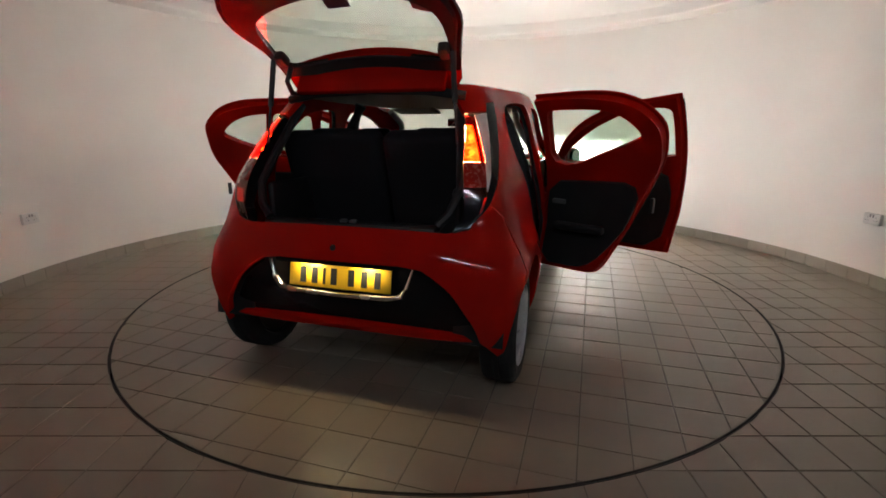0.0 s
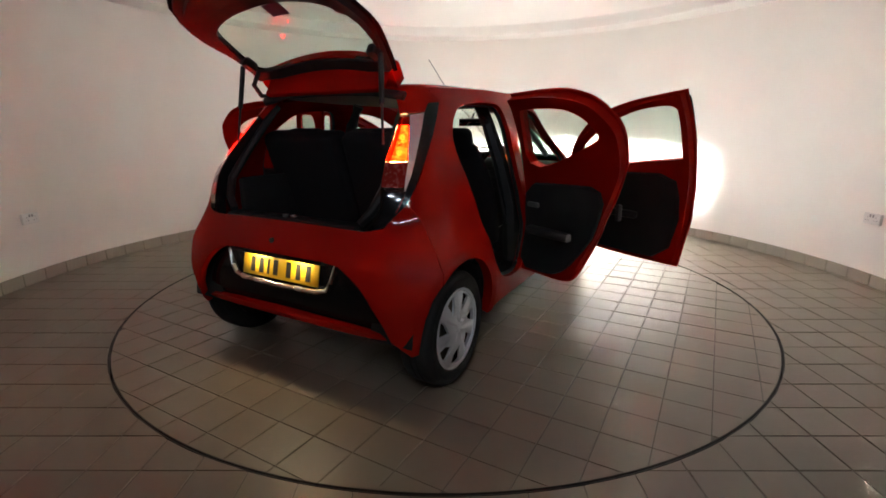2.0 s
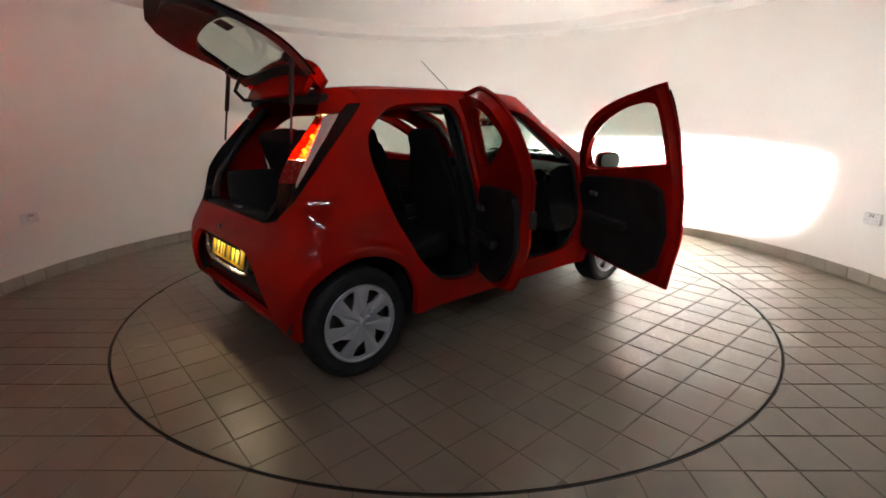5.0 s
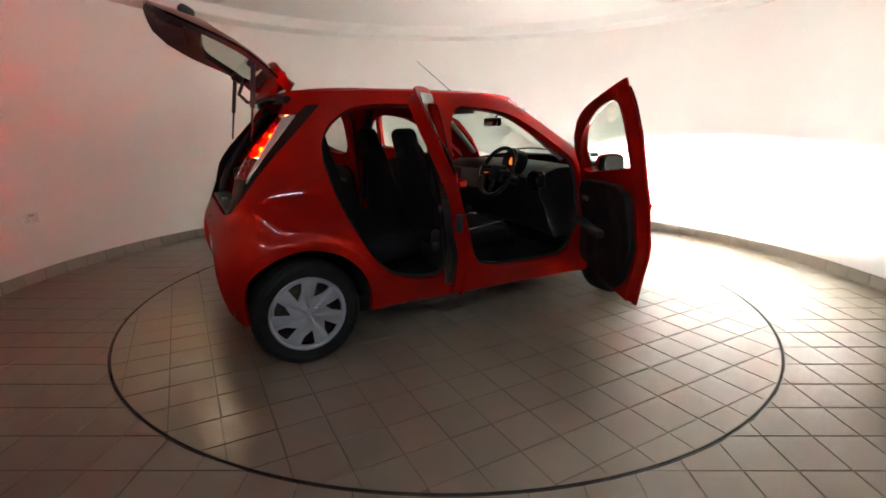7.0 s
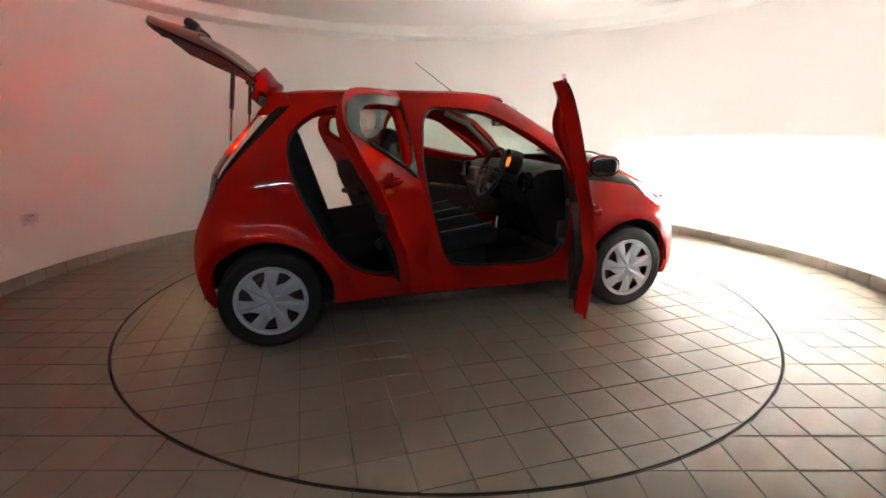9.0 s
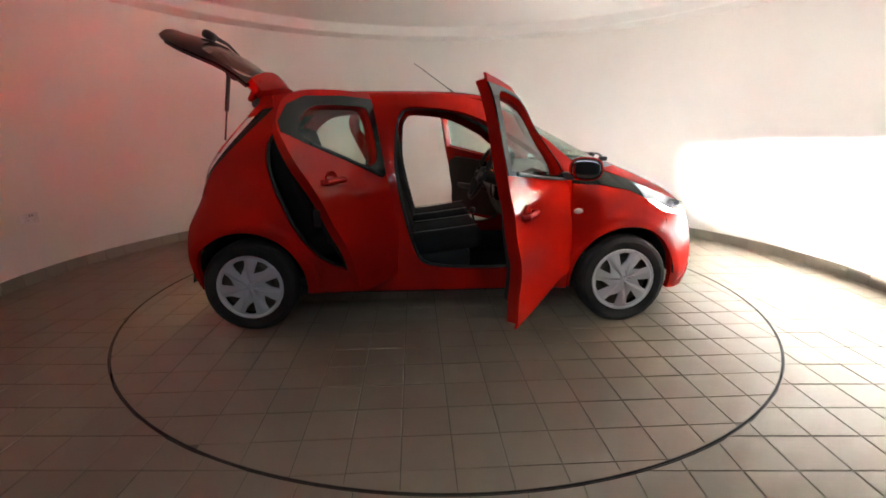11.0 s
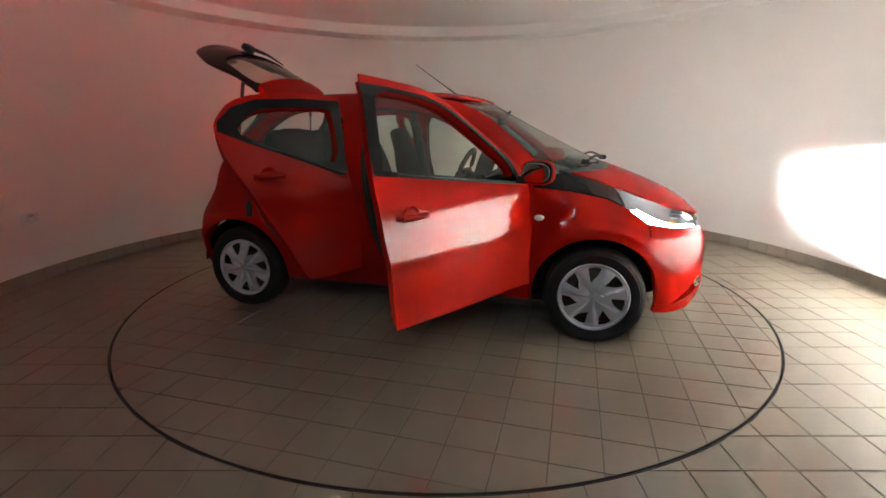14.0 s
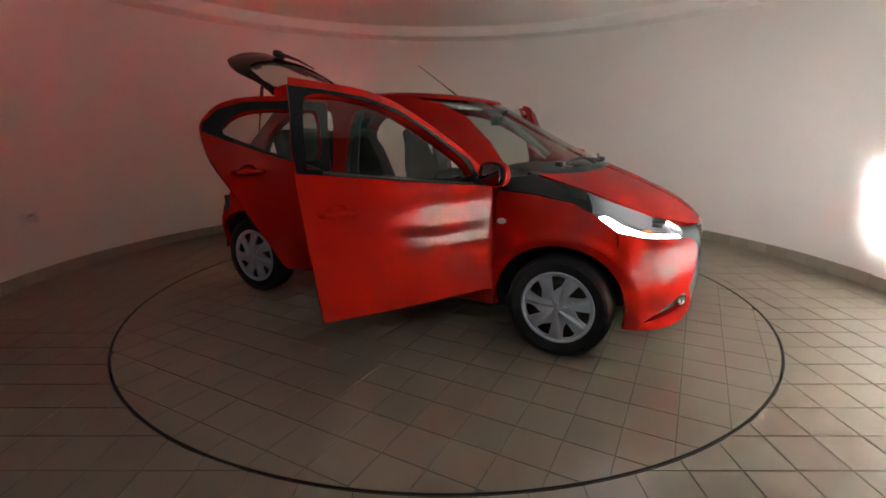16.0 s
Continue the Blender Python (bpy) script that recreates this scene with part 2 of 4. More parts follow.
def round_wall():
    bm = bmesh.new()
    a0, a1 = -math.pi / 2 + GAP, 1.5 * math.pi - GAP
    inner, outer = arc(a0, a1, ROOM_R, 144), arc(a0, a1, ROOM_R + 0.2, 144)
    grid = [[bm.verts.new((x, y, z)) for x, y in lp] for lp, z in ((inner, -0.02), (inner, WALL_H + 0.03), (outer, WALL_H + 0.03), (outer, -0.02))]
    for k in range(4):
        a, b = grid[k], grid[(k + 1) % 4]
        for i in range(144):
            bm.faces.new((a[i], a[i + 1], b[i + 1], b[i]))
    for i in (0, 144):
        bm.faces.new([g[i] for g in grid])
    ob = part("wall_round", bm, WALL)
    tagged(ob, "curved warm white painted wall round the turntable", "wall", kind="structure")
    ex, ey = inner[0]
    ends = []
    # added bay walls, out of view; their dark colour keeps reflections in the car dim
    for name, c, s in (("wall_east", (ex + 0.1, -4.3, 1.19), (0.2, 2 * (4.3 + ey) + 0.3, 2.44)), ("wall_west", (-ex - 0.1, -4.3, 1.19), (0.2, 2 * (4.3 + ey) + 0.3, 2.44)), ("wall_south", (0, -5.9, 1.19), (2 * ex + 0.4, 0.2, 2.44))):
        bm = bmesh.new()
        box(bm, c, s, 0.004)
        tagged(part(name, bm, HALL), "added unseen bay wall, dark grey for the hall's lack of light", "wall", kind="structure")


def ceiling():
    bm = bmesh.new()
    n = 144
    prof = [(ROOM_R + 0.1, WALL_H), (INNER_R + 0.012, WALL_H), (INNER_R, WALL_H + 0.012), (INNER_R, UPPER_H - 0.01), (INNER_R - 0.01, UPPER_H), (1.5, UPPER_H + 0.02), (0.01, UPPER_H + 0.03)]
    revolve(bm, prof, Matrix.Identity(4), n)
    ob = part("ceiling", bm, CEILING)
    tagged(ob, "white painted ceiling with a stepped round recess", "ceiling", kind="structure")
    # unseen bay ceiling, darkened like the walls in place of missing light
    bm = bmesh.new()
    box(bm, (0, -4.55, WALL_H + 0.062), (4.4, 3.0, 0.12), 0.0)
    tagged(part("ceiling_entrance", bm, HALL), "added unseen bay ceiling, dark grey for the hall's lack of light", "ceiling", kind="structure")


def tile_mesh(name, w, d, h, bevel):
    bm = bmesh.new()
    x, y, i = w / 2, d / 2, bevel
    low = [bm.verts.new((sx * x, sy * y, -h)) for sx, sy in ((-1, -1), (1, -1), (1, 1), (-1, 1))]
    mid = [bm.verts.new((sx * x, sy * y, -i)) for sx, sy in ((-1, -1), (1, -1), (1, 1), (-1, 1))]
    top = [bm.verts.new((sx * (x - i), sy * (y - i), 0)) for sx, sy in ((-1, -1), (1, -1), (1, 1), (-1, 1))]
    for a, b in ((low, mid), (mid, top)):
        for k in range(4):
            bm.faces.new((a[k], a[(k + 1) % 4], b[(k + 1) % 4], b[k]))
    bm.faces.new(top)
    me = bpy.data.meshes.new(name)
    bm.to_mesh(me)
    bm.free()
    me.materials.append(TILE)
    return me


def clip_circle(cx, cy, s, r, out):
    """A square tile cut by the circle r: what lies outside it (out) or inside."""
    poly = dense([(cx - s, cy - s), (cx + s, cy - s), (cx + s, cy + s), (cx - s, cy + s)], 0.02)
    res = []
    for x, y in poly:
        d = math.hypot(x, y)
        if (d > r) != out:
            x, y = x * r / d, y * r / d
        if not res or math.hypot(res[-1][0] - x, res[-1][1] - y) > 1e-4:
            res.append((x, y))
    area = 0.5 * sum(res[i - 1][0] * res[i][1] - res[i][0] * res[i - 1][1] for i in range(len(res)))
    return res if area > 0.0006 else None


def prism(bm, poly, z0, z1):
    a = [bm.verts.new((x, y, z0)) for x, y in poly]
    b = [bm.verts.new((x, y, z1)) for x, y in poly]
    for i in range(len(poly)):
        j = (i + 1) % len(poly)
        bm.faces.new((a[i], a[j], b[j], b[i]))
    bm.faces.new(b)


def lay_tiles(parent, ox, oy, test, r, out, limit):
    """Whole tiles as parts, the cut and remaining ones joined."""
    me = tile_mesh("tile", TILE_W - 0.005, TILE_W - 0.005, 0.02, 0.0022)
    rest = bmesh.new()
    half = TILE_W / 2 - 0.0025
    cells = []
    for i in range(-32, 33):
        for j in range(-32, 33):
            cx, cy = ox + (i + 0.5) * TILE_W, oy + (j + 0.5) * TILE_W
            if test(cx, cy):
                cells.append((cx, cy))
    count = 0
    for cx, cy in sorted(cells, key=lambda c: math.hypot(c[0] * 0.8, c[1] + 2.2) if out else math.hypot(*c)):
        far = max(math.hypot(cx + a * half, cy + b * half) for a in (-1, 1) for b in (-1, 1))
        nearest = math.hypot(max(0, abs(cx) - half), max(0, abs(cy) - half))
        whole = nearest > r if out else far < r
        if whole and count < limit:
            ob = new("tile", me)
            ob.parent = parent
            ob.location = (cx, cy, random.uniform(-0.0006, 0.0006))
            ob.rotation_euler = (random.uniform(-0.0025, 0.0025), random.uniform(-0.0025, 0.0025), 0)
            count += 1
        elif whole:
            prism(rest, [(cx - half, cy - half), (cx + half, cy - half), (cx + half, cy + half), (cx - half, cy + half)], -0.02, random.uniform(-0.0006, 0.0006))
        else:
            poly = clip_circle(cx, cy, half, r, out)
            if poly:
                prism(rest, poly, -0.02, random.uniform(-0.0006, 0.0006))
    me2 = bpy.data.meshes.new("cut_tiles")
    rest.to_mesh(me2)
    rest.free()
    me2.materials.append(TILE)
    ob = new("cut_tiles", me2)
    ob.parent = parent
    tagged(ob, "beige ceramic floor tiles cut along the ring", kind="stuff")


def ring_disc(bm, r0, r1, z0, z1, n=160):
    prof = [(r0, z1), (r1, z1), (r1, z0), (r0, z0), (r0, z1)]
    revolve(bm, prof, Matrix.Identity(4), n)


def floor():
    bm = bmesh.new()
    ring_disc(bm, TABLE_R + 0.012, 4.0, -0.06, -0.0035)
    box(bm, (0, -4.9, -0.033), (5.2, 2.6, 0.052), 0)
    ob = part("floor", bm, GROUT)
    tagged(ob, "beige square ceramic tile floor with dark joints", "floor", kind="structure")
    bm = bmesh.new()
    ring_disc(bm, TABLE_R + 0.006, TABLE_R + 0.011, -0.05, 0.001)
    tagged(part("turntable_rim", bm, STEEL), "thin dark steel ring round the turntable", "rim", kind="structure")
    return ob


def turntable():
    bm = bmesh.new()
    revolve(bm, [(0.01, -0.0035), (TABLE_R - 0.006, -0.0035), (TABLE_R - 0.004, -0.05), (0.01, -0.05)], Matrix.Identity(4), 160)
    ob = part("turntable", bm, GROUT)
    tagged(ob, "round revolving platform tiled in beige ceramic squares", "turntable")
    bm = bmesh.new()
    ring_disc(bm, TABLE_R - 0.004, TABLE_R - 0.000, -0.05, 0.001)
    part("edge_ring", bm, STEEL, ob, "worn dark steel edge")
    return ob


def skirting(floor_ob):
    """Skirting tiles in a ring at the wall's foot."""
    base = bmesh.new()
    a0, a1 = -math.pi / 2 + GAP, 1.5 * math.pi - GAP
    for r in (ROOM_R - 0.006,):
        lo, hi = arc(a0, a1, r, 144), arc(a0, a1, r, 144)
        v0 = [base.verts.new((x, y, 0)) for x, y in lo]
        v1 = [base.verts.new((x, y, 0.094)) for x, y in hi]
        w1 = [base.verts.new((x, y, 0.094)) for x, y in arc(a0, a1, ROOM_R + 0.01, 144)]
        for i in range(144):
            base.faces.new((v0[i], v0[i + 1], v1[i + 1], v1[i]))
            base.faces.new((v1[i], v1[i + 1], w1[i + 1], w1[i]))
    sk = part("baseboard", base, GROUT)
    tagged(sk, "beige tile skirting along the curved wall", "baseboard", kind="structure")
    bm = bmesh.new()
    box(bm, (0, 0, 0.05), (TILE_W - 0.003, 0.014, 0.098), 0.003)
    me = bpy.data.meshes.new("skirting_tile")
    bmesh.ops.recalc_face_normals(bm, faces=bm.faces)
    bm.to_mesh(me)
    bm.free()
    me.materials.append(SKIRT)
    k = int((a1 - a0) * ROOM_R / TILE_W)
    for i in range(k):
        a = a0 + (i + 0.5) * (a1 - a0) / k
        ob = new("skirting_tile", me)
        ob.parent = sk
        ob.location = ((ROOM_R - 0.010) * math.cos(a), (ROOM_R - 0.010) * math.sin(a), 0)
        ob.rotation_euler = (0, 0, a + math.pi / 2)


def wall_socket(a, z):
    """Twin switched socket on the curved wall."""
    root = new("wall_socket")
    root.matrix_basis = Matrix.Translation((ROOM_R * math.cos(a), ROOM_R * math.sin(a), z)) @ Matrix.Rotation(a - math.pi / 2, 4, "Z")
    bm = bmesh.new()
    box(bm, (0, -0.012, 0), (0.146, 0.026, 0.086), 0.006)
    part("faceplate", bm, SOCKET, root)
    for x in (-0.036, 0.036):
        bm = bmesh.new()
        for dx, dz, w, h in ((0, 0.012, 0.005, 0.010), (-0.011, -0.012, 0.009, 0.005), (0.011, -0.012, 0.009, 0.005)):
            box(bm, (x + dx, -0.0252, dz), (w, 0.002, h), 0)
        part("pin_holes", bm, SOCKET_GREY, root)
        bm = bmesh.new()
        box(bm, (x * 0.35, -0.027, 0.024), (0.012, 0.006, 0.022), 0.002)
        part("switch", bm, SOCKET_GREY, root)
    tagged(root, "white twin wall socket low on the curved wall", "socket", group="wall sockets")
    return root


def tube_lamp(x):
    """Ceiling tube over the entrance bay, behind the camera."""
    root = new("tube_lamp")
    root.location = (x, -4.2, WALL_H)
    bm = bmesh.new()
    box(bm, (0, 0, -0.02), (0.56, 0.06, 0.036), 0.006)
    part("housing", bm, SOCKET, root)
    bm = bmesh.new()
    tube(bm, [(-0.26, 0, -0.055), (0.26, 0, -0.055)], 0.014, 12)
    part("tube", bm, TUBE_GLOW, root, "glowing cool white tube")
    tagged(root, "short ceiling tube lamp with a cool glow", "lamp", group="tube lamps")


# ---- the car: its shape as plan contours at each height ----
ZS = np.linspace(0.1, 1.5, 281)


def smooth_table(zs, vs, sigma=0.022):
    raw = np.interp(ZS, zs, vs)
    k = np.exp(-0.5 * (np.arange(-30, 31) * 0.005 / sigma) ** 2)
    return np.convolve(np.pad(raw, 30, mode="reflect", reflect_type="odd"), k / k.sum(), mode="valid")


T_W = smooth_table([0.2, 0.3, 0.45, 0.6, 0.68, 0.74, 0.9, 1.0, 1.1, 1.2, 1.3, 1.38, 1.43], [0.745, 0.775, 0.798, 0.807, 0.806, 0.788, 0.769, 0.743, 0.70, 0.66, 0.615, 0.575, 0.53])
T_XF = smooth_table([0.18, 0.25, 0.35, 0.5, 0.6, 0.66, 0.72, 0.78, 0.82, 0.911, 0.96, 1.0, 1.1, 1.2, 1.3, 1.38, 1.42], [1.80, 1.845, 1.865, 1.865, 1.85, 1.83, 1.79, 1.72, 1.66, 1.46, 1.33, 1.21, 1.00, 0.80, 0.61, 0.465, 0.39])
T_XCF = smooth_table([0.2, 0.66, 0.72, 0.82, 0.91, 1.0, 1.2, 1.42], [1.0, 1.0, 0.95, 0.85, 0.72, 0.62, 0.25, -0.10])
T_NF = smooth_table([0.2, 0.35, 0.6, 0.9, 1.0, 1.42], [3.2, 2.8, 2.4, 2.1, 2.4, 3.2])
T_XR = smooth_table([0.2, 0.3, 0.4, 0.5, 0.65, 0.75, 0.82, 0.9, 1.0, 1.1, 1.2, 1.3, 1.4], [-1.515, -1.56, -1.580, -1.588, -1.575, -1.535, -1.505, -1.49, -1.47, -1.405, -1.315, -1.225, -1.15])
T_XCR = smooth_table([0.2, 0.7, 1.0, 1.3, 1.42], [-1.0, -1.0, -0.9, -0.72, -0.68])
T_NR = smooth_table([0.2, 0.55, 0.7, 0.85, 1.0, 1.3, 1.42], [7.0, 7.0, 5.5, 4.5, 4.3, 4.6, 4.0])


def at(table, z):
    return float(np.interp(z, ZS, table))


WHEELS = (1.17, -1.17)


def flare(x, z):
    """Wheel-arch lips, the body's crease lines and the cabin's fullness, as an offset of the half width."""
    f = 0.0
    for wx in WHEELS:
        d = math.hypot((x - wx) * 0.94, z - 0.285)
        r = min(1.0, max(0.0, (0.435 - d) / 0.05))
        f += 0.018 * r * r * (3 - 2 * r) + 0.008 * math.exp(-((d - 0.44) / 0.07) ** 2)
    f += 0.002 * math.exp(-((z - 0.845) / 0.05) ** 2) - 0.010 * math.exp(-((z - 0.48) / 0.09) ** 2) * (abs(x) < 0.75) * math.cos(min(1, abs(x) / 0.75) * math.pi / 2)
    if z > 0.98:
        f += 0.19 * min(z - 0.98, 0.47) * math.exp(-((x + 0.15) / 0.55) ** 4)
    return f


def front(q, z):
    """Front chart: q < 0 runs back along the flank, 0 to 1.2 round the corner to the middle of the nose."""
    xc, w, n, ln = at(T_XCF, z), at(T_W, z), at(T_NF, z), at(T_XF, z) - at(T_XCF, z)
    if q <= 0:
        return Vector((xc + q, -(w + flare(xc + q, z)), z))
    t = min(q / 1.2, 1.0) * math.pi / 2
    x = xc + ln * max(0, math.sin(t)) ** (2 / n)
    over = max(0, q - 1.2)
    return Vector((x, -(w + flare(x, z)) * max(0, math.cos(t)) ** (2 / n) + over, z))


def rear(q, z):
    """Rear chart, likewise: 0 to 1.2 round the corner to the middle of the tail."""
    xc, w, n, ln = at(T_XCR, z), at(T_W, z), at(T_NR, z), at(T_XCR, z) - at(T_XR, z)
    if q <= 0:
        return Vector((xc - q, -(w + flare(xc - q, z)), z))
    t = min(q / 1.2, 1.0) * math.pi / 2
    x = xc - ln * max(0, math.sin(t)) ** (2 / n)
    over = max(0, q - 1.2)
    return Vector((x, -(w + flare(x, z)) * max(0, math.cos(t)) ** (2 / n) + over, z))


def side(x, z):
    """Flank chart by x, bending in towards both ends."""
    w, xcf, xcr = at(T_W, z), at(T_XCF, z), at(T_XCR, z)
    if x > xcf:
        n, r = at(T_NF, z), min(0.999, (x - xcf) / (at(T_XF, z) - xcf))
        k = (1 - r ** n) ** (1 / n)
    elif x < xcr:
        n, r = at(T_NR, z), min(0.999, (xcr - x) / (xcr - at(T_XR, z)))
        k = (1 - r ** n) ** (1 / n)
    else:
        k = 1.0
    return Vector((x, -(w + flare(x, z)) * k, z))


def fx(x, z):
    xc = at(T_XCF, z)
    if x < xc:
        return (x - xc, z)
    r = min(1.0, (x - xc) / (at(T_XF, z) - xc))
    return (1.2 * math.asin(r ** (at(T_NF, z) / 2)) / (math.pi / 2), z)


def fy(y, z):
    return (1.2 * math.acos(min(1.0, (abs(y) / at(T_W, z))) ** (at(T_NF, z) / 2)) / (math.pi / 2), z)


def rx(x, z):
    xc = at(T_XCR, z)
    if x > xc:
        return (xc - x, z)
    r = min(1.0, (xc - x) / (xc - at(T_XR, z)))
    return (1.2 * math.asin(r ** (at(T_NR, z) / 2)) / (math.pi / 2), z)


def ry(y, z):
    return (1.2 * math.acos(min(1.0, (abs(y) / at(T_W, z))) ** (at(T_NR, z) / 2)) / (math.pi / 2), z)


ARCH_R = 0.352


def arch(wx, a0, a1, k=22):
    return [(wx + ARCH_R * math.cos(radians(a0 + (a1 - a0) * i / k)), 0.285 + ARCH_R * math.sin(radians(a0 + (a1 - a0) * i / k))) for i in range(k + 1)]


REAR_OPENING = rounded([(-0.40, 1.355), (-0.62, 1.365), (-0.83, 1.345), (-0.95, 1.265), (-1.02, 1.18), (-1.03, 1.06), (-0.99, 0.90), (-0.93, 0.76), (-0.83, 0.57), (-0.70, 0.43), (-0.55, 0.375), (-0.345, 0.37), (-0.30, 0.6), (-0.37, 1.0)])
FRONT_OPENING = rounded([(-0.255, 1.355), (-0.04, 1.35), (0.18, 1.315), (0.42, 1.205), (0.60, 1.085), (0.68, 1.0), (0.70, 0.6), (0.62, 0.42), (0.49, 0.37), (-0.09, 0.38), (-0.17, 0.5), (-0.23, 0.75), (-0.28, 1.0)])


def car_body(car):
    # pressed side frame with both door openings
    outline = [(0.80, 0.24), (-0.815, 0.24)] + arch(-1.17, -7, 126) + [(-1.38, 0.70), (-1.38, 0.86)] + [(rear(q, z).x, z) for q, z in ((0.60, 0.915), (0.488, 0.995), (0.398, 1.095), (0.323, 1.215), (0.268, 1.317), (0.25, 1.354))] + [ (-1.0, 1.405), (-0.8, 1.43), (-0.4, 1.432), (-0.05, 1.43), (0.16, 1.415), (0.325, 1.38), (0.505, 1.29), (0.695, 1.148), (0.82, 1.03), (0.86, 0.965), (0.80, 0.92)]
    both("side_frame", sheet(outline, side, 0.05, [REAR_OPENING, FRONT_OPENING], 0.022), RED, car)
    # front wing
    wing = [(0.806, 0.25), (0.823, 0.25)] + arch(1.17, 186, 40) + [(1.455, 0.60), (1.43, 0.715), (1.33, 0.785), (1.20, 0.845), (1.0, 0.885), (0.806, 0.90)]
    wing = [fx(*p) for p in dense(wing, 0.04)]
    both("front_wing", sheet(wing, front, 0.03, step=0.022), RED, car)
    # black band from the door mirror to the headlamp
    band = [(0.806, 0.905), (1.0, 0.89), (1.20, 0.85), (1.30, 0.803), (1.24, 0.90), (1.1, 0.945), (0.97, 0.985), (0.87, 0.968), (0.806, 0.925)]
    band = [fx(*p) for p in dense(band, 0.03)]
    both("wing_band", sheet(band, front, 0.02, step=0.03), GLOSS_BLACK, car, "gloss black band")
    # bonnet
    bon = [fy(0, 0.992), fy(0.40, 0.986), fx(1.0, 0.985), fx(1.11, 0.948), fx(1.245, 0.903), fx(1.40, 0.842), fy(0.50, 0.775), fy(0.30, 0.722), fy(0.15, 0.70), fy(0, 0.692)]
    both("bonnet", sheet(bon, front, 0.025, step=0.03), RED, car, joined=True)
    # front bumper, grille and fog lamp
    bump = [fx(1.432, 0.52), fx(1.48, 0.45), fx(1.50, 0.36), fx(1.505, 0.20), fy(0.62, 0.185), fy(0.40, 0.19), fy(0.40, 0.30), fy(0.45, 0.40), fy(0.36, 0.52), fy(0.30, 0.60), fy(0.36, 0.655), fy(0.44, 0.665), fx(1.57, 0.685), fx(1.435, 0.715), fx(1.445, 0.60)]
    slot = rounded([fx(1.575, 0.225), fy(0.475, 0.315), fy(0.47, 0.375), fy(0.53, 0.365), fx(1.66, 0.29)], 1)
    both("front_bumper", sheet(bump, front, 0.03, [slot], step=0.03, lift=-0.003), RED, car)
    both("fog_pocket", sheet(slot, front, 0.02, step=0.03, lift=-0.035), TRIM, car, "matt black fog lamp pocket")
    grille = [fy(0, 0.19), fy(0.41, 0.19), fy(0.41, 0.30), fy(0.46, 0.40), fy(0.37, 0.52), fy(0.31, 0.60), fy(0.37, 0.66), fy(0.46, 0.668), fy(0.42, 0.745), fy(0.28, 0.715), fy(0, 0.688)]
    both("grille", sheet(grille, front, 0.02, step=0.04, lift=-0.03), TRIM, car, joined=True)
    for s in (-1, 1):
        bm = bmesh.new()
        p = front(fy(0.50, 0.345)[0], 0.345)
        n = Vector((0.8, -0.6, 0))
        m = Matrix.Translation(Vector((p.x, p.y, p.z)) - n * 0.02) @ n.to_track_quat("Z", "Y").to_matrix().to_4x4()
        if s > 0:
            m = Matrix.Diagonal((1, -1, 1, 1)) @ m
        revolve(bm, [(0.0, 0.0), (0.022, 0.003), (0.024, 0.012), (0.029, 0.018), (0.034, 0.014), (0.036, -0.01)], m, 24)
        part("fog_lamp", bm, CHROME, car, "round chrome-rimmed fog lamp")
    bm = bmesh.new()
    m = Matrix.Translation((1.815, 0, 0.665)) @ Matrix.Rotation(radians(80), 4, "Y") @ Matrix.Diagonal((0.7, 1, 1, 1))
    revolve(bm, [(0.0, 0.012), (0.045, 0.010), (0.062, 0.004), (0.066, -0.012)], m, 32)
    part("badge", bm, CHROME, car, "chrome oval badge")
    # windscreen and scuttle
    ws = [fy(0, 1.012), fy(0.40, 1.008), fx(0.93, 1.0), fx(0.81, 1.035), fx(0.68, 1.148), fx(0.49, 1.288), fx(0.34, 1.368), fx(0.30, 1.388), fy(0.25, 1.402), fy(0, 1.402)]
    both("windscreen", sheet(ws, front, 0.005, step=0.05, lift=-0.006), GLASS, car, "clear windscreen", joined=True)
    scut = [fy(0, 0.990), fy(0.40, 0.985), fx(0.99, 0.983), fx(0.94, 1.0), fy(0.40, 1.012), fy(0, 1.016)]
    both("scuttle", sheet(scut, front, 0.02, step=0.02, lift=-0.004), TRIM, car, "black scuttle panel", joined=True)
    for y0, y1 in ((-0.52, -0.02), (0.02, 0.50)):
        bm = bmesh.new()
        path = []
        for i in range(9):
            y = y0 + (y1 - y0) * i / 8
            z = 1.012 + 0.02 * math.sin(i / 8 * math.pi)
            p = front(fy(abs(y), z)[0], z)
            path.append((p.x + 0.012, y, z + 0.022))
        tube(bm, path, 0.007, 8)
        box(bm, path[0], (0.05, 0.05, 0.03), 0.01)
        part("wiper", bm, TRIM, car, "black wiper arm and blade")
    # roof
    bm = bmesh.new()
    loop = []
    for i in range(41):
        p = front(-0.35 + 1.55 * i / 40, 1.408)
        loop.append(Vector((p.x, p.y * 0.985, 1.425)))
    back = [rear(0.0 + 1.2 * i / 24, 1.425) for i in range(25)]
    half = back[::-1] + loop
    rim = [Vector((p.x, min(p.y, 0), p.z)) for p in half] + [Vector((p.x, -min(p.y, 0), p.z)) for p in half[::-1][1:-1]]
    cx = -0.35
    rings = []
    for s, h in ((1.0, -0.012), (0.985, 0.004), (0.94, 0.014), (0.85, 0.024), (0.7, 0.033), (0.5, 0.039), (0.25, 0.042)):
        ring = []
        for p in rim:
            q = Vector((cx + (p.x - cx) * s, p.y * s, 1.425 + h))
            slope = max(0, q.x + 0.05)
            q.z -= 0.07 * slope ** 2
            q.z -= 0.05 * max(0, -q.x - 0.65) ** 2
            ring.append(bm.verts.new(q))
        rings.append(ring)
